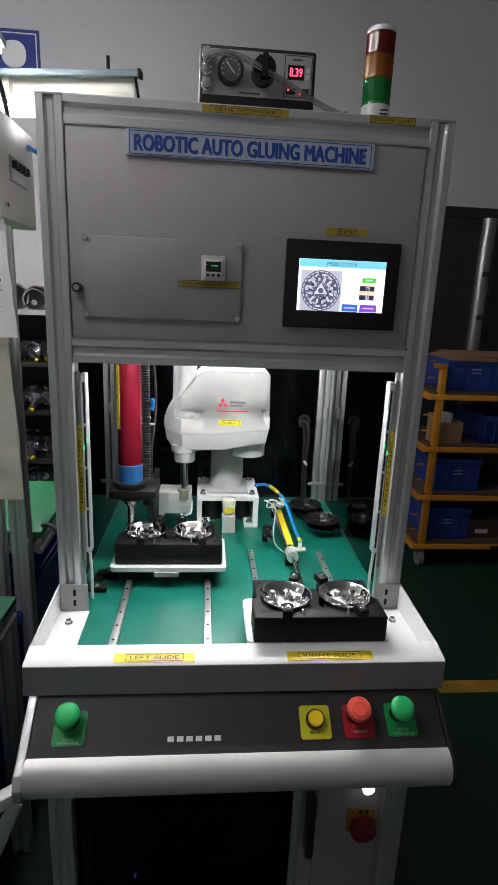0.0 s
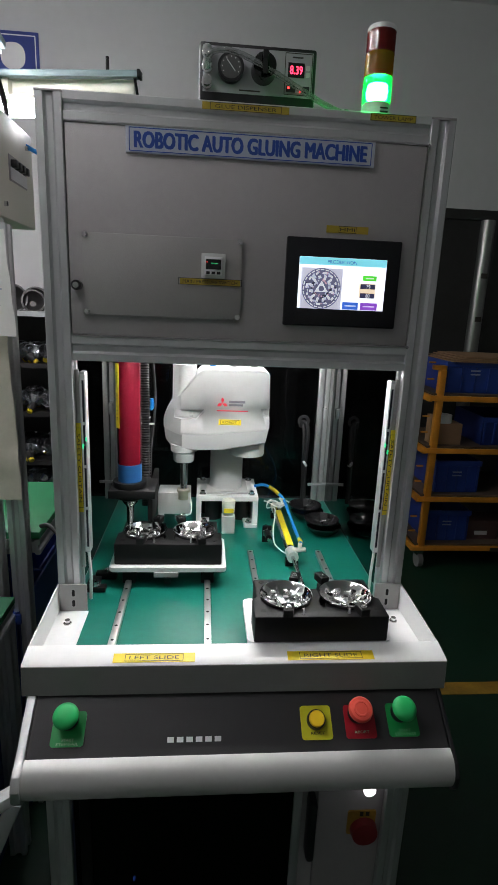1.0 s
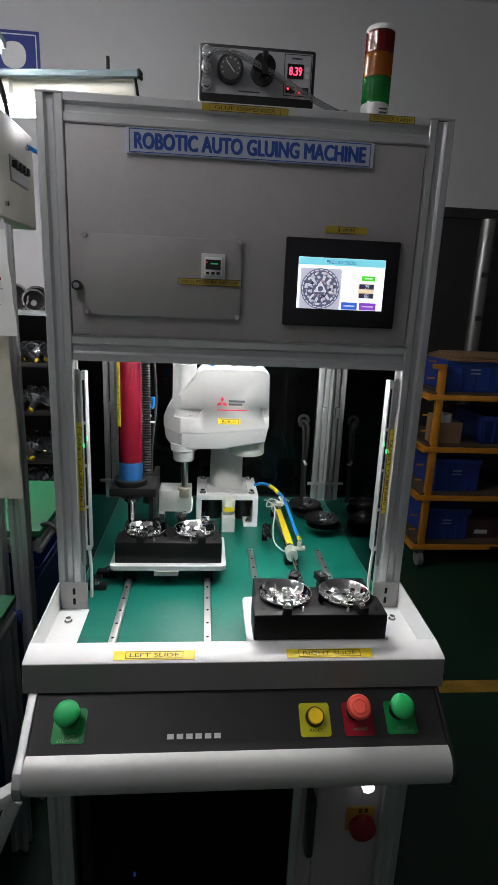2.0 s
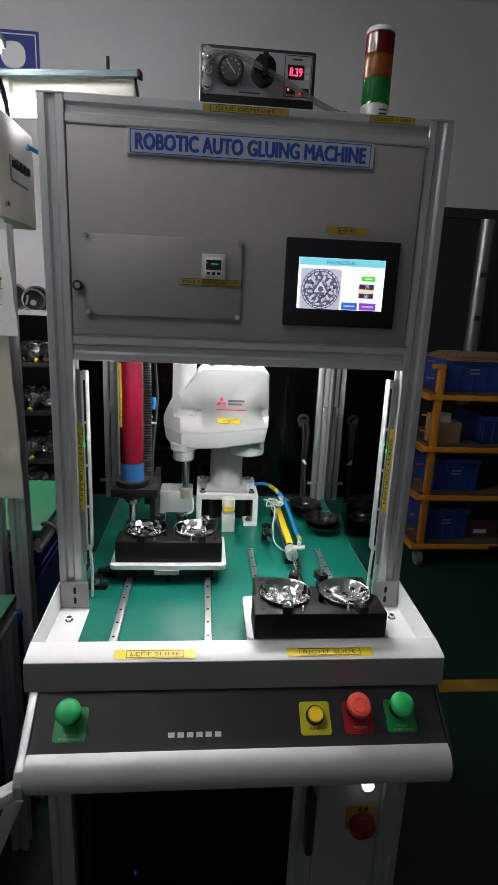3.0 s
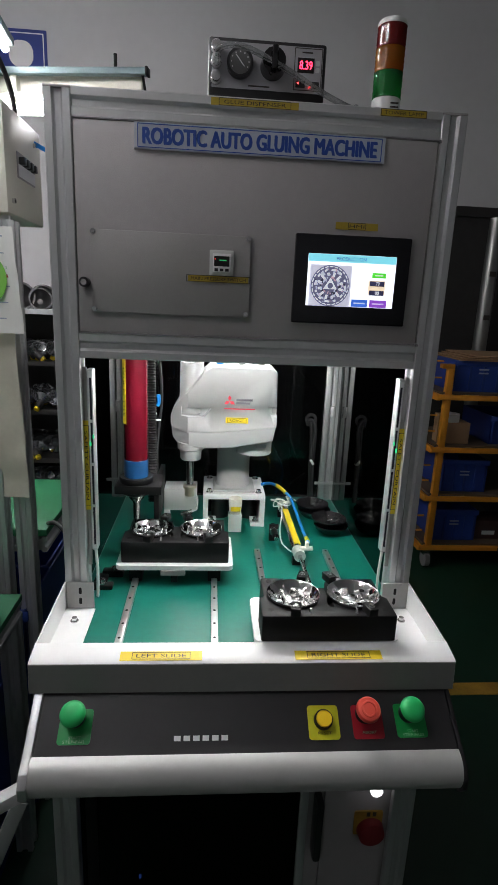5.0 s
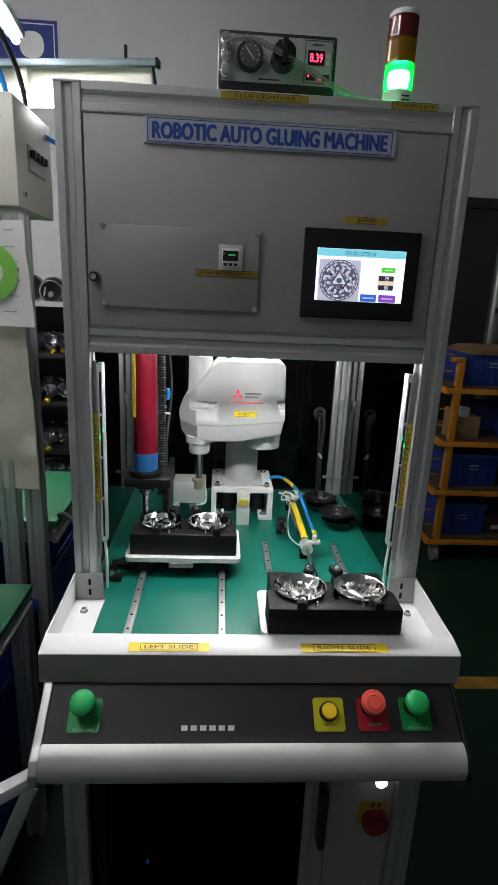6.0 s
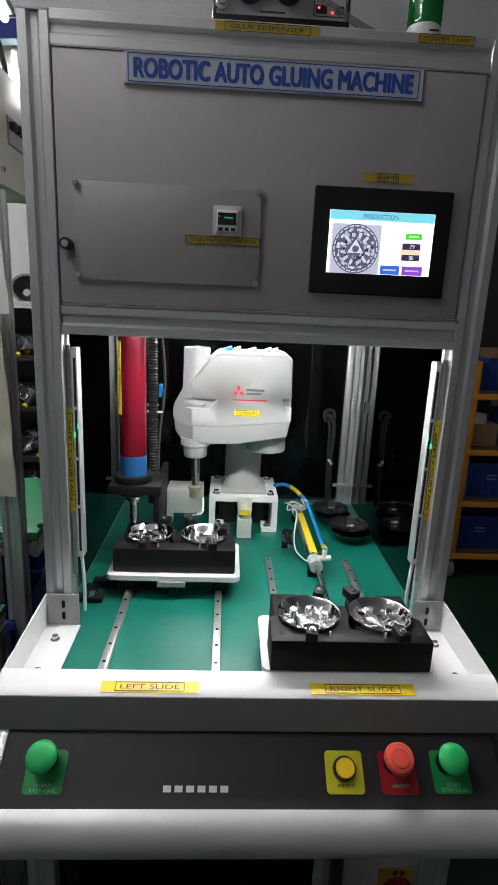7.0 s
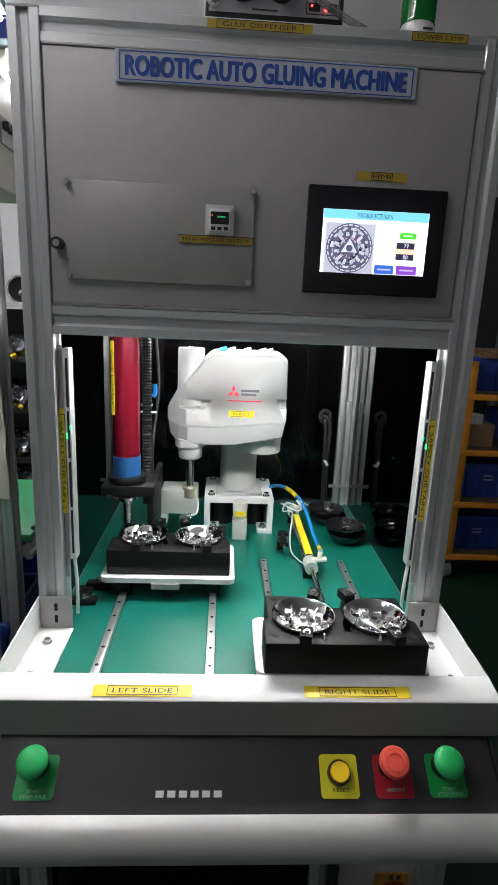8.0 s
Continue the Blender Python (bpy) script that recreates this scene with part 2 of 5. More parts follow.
def profile(bm, p, q, h=0.0215):
    """A square aluminium extrusion with a slot in each face, from p to q along one axis."""
    p, q = Vector(p), Vector(q)
    side = [(-h + 0.0015, h), (-0.0088, h), (-0.0076, h - 0.0032), (-0.0045, h - 0.0062), (0.0045, h - 0.0062), (0.0076, h - 0.0032), (0.0088, h), (h - 0.0015, h)]
    poly = []
    for k in range(4):
        c, s = math.cos(-k * math.pi / 2), math.sin(-k * math.pi / 2)
        poly += [(c * x - s * y, s * x + c * y) for x, y in side]
    d = q - p
    axis = max(range(3), key=lambda i: abs(d[i]))
    m = {2: Matrix.Identity(4), 1: XZ, 0: YZ}[axis]
    return prism(bm, poly, Matrix.Translation(p) @ m, d[axis])


def cut(ob, cutter):
    """Cuts the bmesh cutter, in world metres, out of the part ob."""
    bmesh.ops.translate(cutter, verts=cutter.verts, vec=-ORG[ob.name])
    bmesh.ops.recalc_face_normals(cutter, faces=cutter.faces)
    me = bpy.data.meshes.new("cutter")
    cutter.to_mesh(me)
    cutter.free()
    tool = bpy.data.objects.new("cutter", me)
    scene.collection.objects.link(tool)
    parent, ob.parent = ob.parent, None
    tool.location = ob.location
    mod = ob.modifiers.new("cut", "BOOLEAN")
    mod.operation, mod.object, mod.solver = "DIFFERENCE", tool, "EXACT"
    dg = bpy.context.evaluated_depsgraph_get()
    made = bpy.data.meshes.new_from_object(ob.evaluated_get(dg))
    ob.modifiers.clear()
    ob.data = made
    ob.parent = parent
    bpy.data.objects.remove(tool)


def write(name, body, m, width, height, material, parent, bold=0.0, label="", heavy=0.0):
    """Flat lettering of that width and height, centred on m, in its x, y plane."""
    cu = bpy.data.curves.new(name, "FONT")
    cu.body, cu.align_x, cu.offset = body, "CENTER", bold
    cu.resolution_u = 3
    tmp = new("lettering_tmp", cu)
    me = bpy.data.meshes.new_from_object(tmp.evaluated_get(bpy.context.evaluated_depsgraph_get()))
    bpy.data.objects.remove(tmp)
    if heavy:
        wide = bmesh.new()
        for k, dx in enumerate((0.0, -heavy, heavy, -heavy / 2, heavy / 2)):
            start = len(wide.verts)
            wide.from_mesh(me)
            for v in list(wide.verts)[start:]:
                v.co.x += dx
                v.co.y += (0.0, 0.4, -0.4, -0.4, 0.4)[k] * heavy
                v.co.z = k * 0.00012
        wide.to_mesh(me)
        wide.free()
    co = np.array([v.co for v in me.vertices])
    lo, hi = co.min(0), co.max(0)
    base = ORG[parent.name]
    for v in me.vertices:
        x, y = ((v.co.x - lo[0]) / (hi[0] - lo[0]) - 0.5) * width, ((v.co.y - lo[1]) / (hi[1] - lo[1]) - 0.5) * height
        v.co = m @ Vector((x, y, v.co.z)) - base
    me.materials.clear()
    me.materials.append(material)
    ob = new(name, me)
    ob.parent = parent
    ORG[ob.name] = base
    return tagged(ob, label)


def flat(bm, m, w, h, t=0.0006, x=0.0, y=0.0, r=0.0):
    """A thin plate of that width and height on the plane of m, centred at (x, y), rising t along its z."""
    if r:
        poly = [(x + sx * (w / 2 - r) + r * math.cos(a), y + sy * (h / 2 - r) + r * math.sin(a)) for sx, sy, a0 in ((1, 1, 0), (-1, 1, 90), (-1, -1, 180), (1, -1, 270))
                for a in [radians(a0 + 15 * q) for q in range(7)]]
        return prism(bm, poly, m, t)
    return prism(bm, [(x - w / 2, y - h / 2), (x + w / 2, y - h / 2), (x + w / 2, y + h / 2), (x - w / 2, y + h / 2)], m, t)


def face_front(x, y, z, turn=0):
    """A plane that looks to -y."""
    return pose(x, y, z, 90) @ pose(0, 0, 0, 0, 0, turn)


def frame_lines(bm, m, w, h, line=0.0008, t=0.0003):
    for a in ((w, line, 0, h / 2), (w, line, 0, -h / 2), (line, h, w / 2, 0), (line, h, -w / 2, 0)):
        flat(bm, m, a[0], a[1], t, a[2], a[3])
    return bm


def sticker(parent, body, m, w, h, tw, th, tape=YELLOW_DIM, label="yellow label tape with black lettering"):
    s = part("label_sticker", flat(bmesh.new(), m, w, h, 0.0005), tape, parent, label, smooth=False)
    up = m @ Matrix.Translation((0, 0, 0.001))
    part("border_line", frame_lines(bmesh.new(), up, tw * 1.16, th * 1.9), INK, s, smooth=False)
    write("lettering", body, up, tw, th, INK, s)
    return s


def bolt(parent, p, axis=(0, 0, 1), r=0.005, h=0.005, material=None, name="bolt"):
    p, a = Vector(p), Vector(axis).normalized()
    bm = C(p, p + a * h * 0.25, r * 1.5, 16)
    cyl(bm, p + a * h * 0.25, p + a * h, r, 12)
    return part(name, bm, material or STEEL, parent)


# ---- the room ----
def room():
    walls = (("wall_back", B(-3.0, 4.5, 2.75, 2.9, 0, 3.3)), ("wall_left", B(-3.15, -3.0, -3, 2.9, 0, 3.3)), ("wall_right", B(4.5, 4.65, -3, 2.9, 0, 3.3)),
             ("wall_front", B(-3.15, 4.65, -3.15, -3.0, 0, 3.3)))
    for name, bm in walls:
        tagged(part(name, bm, WALL, smooth=False), "pale plastered workshop wall", "wall", kind="structure")
    tagged(part("floor", B(-3.15, 4.65, -3.15, 2.9, -0.1, 0), FLOOR, smooth=False), "dark green coated workshop floor", "floor", kind="structure")
    tagged(part("ceiling", B(-3.15, 4.65, -3.15, 2.9, 3.3, 3.4), WALL, smooth=False), "plain pale ceiling", "ceiling", kind="structure")
    tagged(part("floor_marking", B(0.6, 4.4, 0.775, 0.845, 0.0, 0.002), FLOOR_LINE, smooth=False), "worn yellow painted line on the floor", "floor marking", kind="structure")
    sh = tagged(thing("shutter_wall", (1.8, 2.7, 0), "dark steel partition below the pale wall", "partition"), kind="structure")
    part("sheet", B(-0.85, 4.4, 2.68, 2.745, 0, 2.12), DARK_WALL, sh, smooth=False)
    part("top_rail", B(-0.85, 4.4, 2.65, 2.68, 2.06, 2.12), DARK_WALL, sh, smooth=False)
    for k in range(8):
        part("rib", B(-0.8 + k * 0.65, -0.77 + k * 0.65, 2.655, 2.68, 0, 2.06), DARK_WALL, sh, smooth=False)
    for k, (x, y) in enumerate(((-0.45, -1.0), (-1.35, -0.7))):
        lamp = thing("ceiling_lamp", (x, y, 3.25), "bare fluorescent tube lamp under the ceiling", "lamp", "ceiling lamps")
        part("body", B(x - 0.62, x + 0.62, y - 0.04, y + 0.04, 3.23, 3.3, bevel=0.005), WHITE, lamp)
        part("tube", C((x - 0.6, y, 3.2), (x + 0.6, y, 3.2), 0.016, 12), CEILING_WHITE, lamp)


# ---- the gluing machine ----
T = 0.858          # height of the green bench mat
PX = 0.3243        # middle of the posts, either side


def machine():
    mc = thing("gluing_machine", (0, 0.3, 0), "grey aluminium-framed robotic gluing machine with a green worktop", "machine")
    for x in (-PX, PX):
        part("front_post", profile(bmesh.new(), (x, 0.0215, 0.80), (x, 0.0215, 1.777)), ALU, mc, "slotted aluminium post")
        part("post_cap", B(x - 0.0215, x + 0.0215, 0, 0.043, 1.777, 1.781, bevel=0.001), PLATE, mc)
        part("rear_post", profile(bmesh.new(), (x, 0.66, 0.80), (x, 0.66, 1.777)), ALU, mc)
        part("lower_post", profile(bmesh.new(), (x * 0.98, -0.15, 0.0), (x * 0.98, -0.15, 0.80)), ALU, mc)
        part("rear_lower_post", profile(bmesh.new(), (x, 0.66, 0.0), (x, 0.66, 0.80)), ALU, mc)
        part("side_beam", profile(bmesh.new(), (x, -0.127, 0.775), (x, 0.637, 0.775)), ALU, mc)
        part("upper_side_panel", B(x - 0.004, x + 0.004, 0.045, 0.637, 1.38, 1.78), PANEL, mc)
        part("acrylic_pane", B(math.copysign(0.3277, x) - 0.002, math.copysign(0.3277, x) + 0.002, 0.046, 0.636, T + 0.0005, 1.355), SIDE_SMOKE, mc, "smoked acrylic side pane", smooth=False)
        part("rear_door_frame", B(*sorted((math.copysign(0.283, x), math.copysign(0.2985, x))), 0.640, 0.655, T, 1.353, bevel=0.001), ALU, mc)
        part("tie_bar", B(*sorted((math.copysign(0.268, x), math.copysign(0.372, x))), 0.6345, 0.6395, 0.912, 0.920), ALU, mc, smooth=False)
        part("corner_bracket", B(x + (0.018 if x < 0 else -0.018) - 0.006, x + (0.018 if x < 0 else -0.018) + 0.006, 0.632, 0.655, 1.13, 1.165, bevel=0.002), ALU, mc)
    for z in (1.7595, 1.3765):
        part("front_beam", profile(bmesh.new(), (-PX + 0.0223, 0.0215, z), (PX - 0.0223, 0.0215, z)), ALU, mc)
        part("rear_beam", profile(bmesh.new(), (-PX + 0.0223, 0.66, z), (PX - 0.0223, 0.66, z)), ALU, mc)
    part("roof_plate", B(-0.30, 0.30, 0.046, 0.64, 1.773, 1.778), PANEL, mc, smooth=False)
    part("ceiling_plate", B(-0.30, 0.30, 0.05, 0.637, 1.392, 1.398), WHITE, mc, smooth=False)
    part("rear_panel", B(-0.30, 0.30, 0.655, 0.66, 1.40, 1.74), PANEL, mc, smooth=False)
    part("rear_acrylic_pane", B(-0.298, 0.298, 0.66, 0.664, T + 0.002, 1.353), REAR_SMOKE, mc, smooth=False)
    # front door of the upper box and the small hatch on it
    door = part("front_panel", B(-0.3005, 0.2998, 0.0, 0.012, 1.4015, 1.7352, bevel=0.0015), PANEL, mc, "grey textured sheet-metal panel")
    part("panel_bead", B(0.3004, 0.3022, -0.001, 0.010, 1.402, 1.737), STEEL, mc, smooth=False)
    part("panel_bead", B(-0.3005, 0.2998, -0.001, 0.010, 1.3985, 1.4008), STEEL, mc, smooth=False)
    part("panel_bead", B(-0.3005, 0.2998, -0.001, 0.010, 1.7358, 1.7375), STEEL, mc, smooth=False)
    for x, z in ((0.3025, 1.7355), (0.3025, 1.399)):
        bolt(door, (x, -0.001, z), (0, -1, 0), 0.002, 0.003)
    hatch = part("hatch_cover", B(-0.277, -0.008, -0.006, -0.0012, 1.436, 1.570, bevel=0.001), PLATE, mc, "screwed grey hatch cover")
    for x, z in ((-0.272, 1.566), (-0.012, 1.566), (-0.272, 1.441), (-0.013, 1.441)):
        bolt(hatch, (x, -0.006, z), (0, -1, 0), 0.0031, 0.007)
    lock = part("cam_lock", C((-0.288, 0, 1.484), (-0.288, -0.014, 1.484), 0.0085, 20), BLACK_PLASTIC, mc)
    part("lock_core", C((-0.288, -0.014, 1.484), (-0.288, -0.0165, 1.484), 0.005, 16), STEEL, lock)
    sign = part("sign_plate", flat(bmesh.new(), face_front(0.0028, -0.0004, 1.7152), 0.412, 0.0388, 0.004), SIGN_WHITE, mc, "pale sign plate with blue capitals", smooth=False)
    sm = face_front(0.0028, -0.0052, 1.7152)
    part("border_line", frame_lines(bmesh.new(), sm, 0.400, 0.034, 0.0014), SIGN_BLUE, sign, smooth=False)
    write("lettering", "ROBOTIC AUTO GLUING MACHINE", sm, 0.386, 0.0250, SIGN_BLUE, sign, 0.0, "", 0.062)
    sticker(mc, "GLUE DISPENSER", face_front(-0.010, -0.0006, 1.7725), 0.142, 0.011, 0.100, 0.0055)
    sticker(mc, "TOWER LAMP", face_front(0.236, -0.0006, 1.7735), 0.078, 0.011, 0.066, 0.0055)
    sticker(mc, "MAIN PRESSURE SWITCH", face_front(-0.062, -0.0066, 1.4985), 0.104, 0.011, 0.094, 0.0055)
    sticker(mc, "HMI", face_front(0.1735, -0.0006, 1.596), 0.074, 0.012, 0.026, 0.0055)
    # safety curtains inside the posts
    for s in (-1, 1):
        lc = thing("light_curtain", (s * 0.285, 0.02, 0.99), "slim white safety light curtain with dark blue window", "sensor", "light curtains")
        def across(x0, x1):
            return sorted((s * x0, s * x1))

        plate = part("mounting_plate", B(*across(0.3022, 0.2945), 0.012, 0.016, 0.948, 1.338, bevel=0.001), PLATE, lc)
        part("housing", B(*across(0.2945, 0.2835), 0.0115, 0.034, 0.980, 1.334, bevel=0.002), ALU, lc)
        part("bezel", B(*across(0.2920, 0.2835), 0.0095, 0.0115, 0.984, 1.330, bevel=0.0005), WHITE, lc)
        for k in range(4):
            part("window", B(*across(0.2895, 0.2858), 0.0090, 0.0096, 0.993 + k * 0.083, 1.070 + k * 0.083), NAVY, lc, smooth=False)
        part("indicator", B(*across(0.2920, 0.2890), 0.0086, 0.0096, 1.192, 1.200), PILOT_GREEN, lc, smooth=False)
        part("indicator", B(*across(0.2860, 0.2835), 0.0086, 0.0096, 1.206, 1.213), PILOT_GREEN, lc, smooth=False)
        part("cable", tube(bmesh.new(), [(s * 0.289, 0.02, 0.98), (s * 0.287, 0.022, 0.93), (s * 0.290, 0.03, T + 0.01)], 0.003), HOSE_WHITE, lc)
        sticker(lc, "SAFETY CURTAIN", face_front(s * 0.2988, 0.0115, 1.152, -90), 0.175, 0.0100, 0.135, 0.0055, YELLOW_TAPE)
    # worktop, tray and bench structure
    part("bench_top", B(-0.340, 0.340, -0.19, 0.70, T - 0.03, T - 0.004), PLATE, mc, smooth=False)
    part("bench_mat", B(-0.325, 0.325, -0.182, 0.667, T - 0.004, T, bevel=0.001), TABLE_GREEN, mc, "green rubber worktop mat")
    front = [(-0.182, 0.9062), (-0.185, 0.9076), (-0.2215, 0.9000), (-0.2245, 0.8975), (-0.2285, 0.848), (-0.2255, 0.848), (-0.2220, 0.8955), (-0.2195, 0.8968), (-0.185, 0.9040), (-0.182, 0.9030)]
    tray = part("front_lip", prism(bmesh.new(), front, Matrix.Translation((-0.347, 0, 0)) @ YZ, 0.694), WHITE, mc, "white bent sheet-metal lip")
    # thin added plate that darkens the lip's front as if shaded
    part("lip_face", prism(bmesh.new(), [(-0.2247, 0.8972), (-0.2259, 0.8968), (-0.2297, 0.848), (-0.2287, 0.848)], Matrix.Translation((-0.3462, 0, 0)) @ YZ, 0.6924), LIP_SHADE, mc, "front face of the white lip, darkened for shade", smooth=False)
    part("lip_underside", B(-0.345, 0.345, -0.217, -0.19, 0.849, 0.853), WHITE, mc, smooth=False)
    for s in (-1, 1):
        a, b = sorted((s * 0.347, s * 0.3445))
        side = [(-0.184, 0.9072), (0.0, 0.917), (0.0, 0.83), (-0.20, 0.83), (-0.2275, 0.849), (-0.2242, 0.8970)]
        part("side_wall", prism(bmesh.new(), side, Matrix.Translation((a, 0, 0)) @ YZ, b - a), WHITE, mc, "white tray side", smooth=False)
        a, b = sorted((s * 0.3445, s * 0.288))
        strip = part("tray_flange", B(a, b, -0.19, -0.006, T + 0.001, T + 0.004), WHITE, mc, smooth=False)
        for y in (-0.05, -0.135):
            bolt(strip, (s * 0.318, y, T + 0.004), (0, 0, 1), 0.005, 0.008)
        a, b = sorted((s * 0.3435, s * 0.290))
        plate = part("post_bracket", B(a, b, -0.006, -0.002, T + 0.004, 0.919, bevel=0.001), PLATE, mc, "slotted steel bracket")
        for z in (0.901, 0.879):
            part("slot", flat(bmesh.new(), face_front(s * 0.316, -0.0062, z), 0.0055, 0.014, 0.0006, r=0.0025), BLACK, plate, smooth=False)
    sticker(mc, "LEFT SLIDE", pose(-0.1401, -0.2122, 0.9023, 11.8), 0.1315, 0.0185, 0.080, 0.0072, YELLOW_TAPE)
    sticker(mc, "RIGHT SLIDE", pose(0.1510, -0.2122, 0.9023, 11.8), 0.1455, 0.0185, 0.090, 0.0072, YELLOW_TAPE)
    # lower cabinet
    part("lower_front_beam", profile(bmesh.new(), (-0.298, -0.15, 0.775), (0.298, -0.15, 0.775)), ALU, mc)
    gd = part("cabinet_door", B(-0.296, 0.128, -0.150, -0.144, 0.02, 0.75), DOOR_GLASS, mc, "dark glazed cabinet door", smooth=False)
    part("door_edge", B(0.120, 0.136, -0.158, -0.150, 0.02, 0.75, bevel=0.001), ALU, gd)
    part("door_edge", B(-0.285, -0.265, -0.156, -0.150, 0.02, 0.75, bevel=0.001), BLACK, gd)
    part("door_handle", B(0.146, 0.162, -0.185, -0.15, 0.42, 0.56, bevel=0.006), BLACK_PLASTIC, gd)
    sp = part("switch_panel", B(0.168, 0.298, -0.156, -0.148, 0.02, 0.75, bevel=0.001), PANEL, mc, "grey panel beside the cabinet door")
    part("door_frame", B(0.137, 0.167, -0.152, -0.148, 0.02, 0.75), PANEL, mc, smooth=False)
    sw = part("main_switch", flat(bmesh.new(), face_front(0.257, -0.156, 0.485), 0.056, 0.056, 0.003, r=0.004), FLOOR_LINE, mc, "yellow and red rotary main switch")
    part("rotary_knob", C((0.262, -0.159, 0.470), (0.262, -0.174, 0.470), 0.027, 32, 0.025), KNOB_RED, sw)
    for x in (0.256, 0.268):
        part("printed_bar", flat(bmesh.new(), face_front(x, -0.1592, 0.506), 0.007, 0.010, 0.0004), INK, sw, smooth=False)
    pl = part("pilot_lamp", C((0.2625, -0.156, 0.573), (0.2625, -0.166, 0.573), 0.013, 24), STEEL, mc)
    part("lamp_lens", C((0.2625, -0.166, 0.573), (0.2625, -0.172, 0.573), 0.0115, 24), glow("white pilot", (1, 0.95, 1), 4.0), pl)
    part("cabinet_back", B(-0.30, 0.30, 0.60, 0.61, 0.02, 0.80), BLACK, mc, smooth=False)
    for s in (-1, 1):
        part("cabinet_side", B(s * 0.32 - 0.003, s * 0.32 + 0.003, -0.125, 0.635, 0.05, 0.75), BLACK, mc, smooth=False)
    gear = part("control_gear", B(-0.16, 0.06, 0.1, 0.2, 0.18, 0.36, bevel=0.004), PLATE, mc)
    part("gear_strip", B(-0.15, 0.05, 0.092, 0.1, 0.37, 0.40), PLATE, gear, smooth=False)
    part("blue_pilot", C((-0.19, -0.12, 0.322), (-0.19, -0.126, 0.322), 0.0026, 12), glow("blue pilot", (0.1, 0.25, 1.0), 30.0), mc)
    # the cell's own light: strips under the upper box
    led = part("led_strip", B(-0.27, 0.27, 0.0465, 0.070, 1.357, 1.367), ALU, mc)
    part("diffuser", B(-0.235, 0.235, 0.051, 0.063, 1.3545, 1.3565), LED_WHITE, led, smooth=False)
    led = part("led_strip", B(-0.26, 0.26, 0.40, 0.415, 1.380, 1.390), ALU, mc)
    part("diffuser", B(-0.255, 0.255, 0.402, 0.413, 1.376, 1.380), LED_DIM, led, smooth=False)
    return mc


# ---- operator console ----
CON = Matrix.Translation((0, -0.263, 0.815)) @ Matrix(((1, 0, 0, 0), (0, 0.797, -0.604, 0), (0, 0.604, 0.797, 0), (0, 0, 0, 1)))


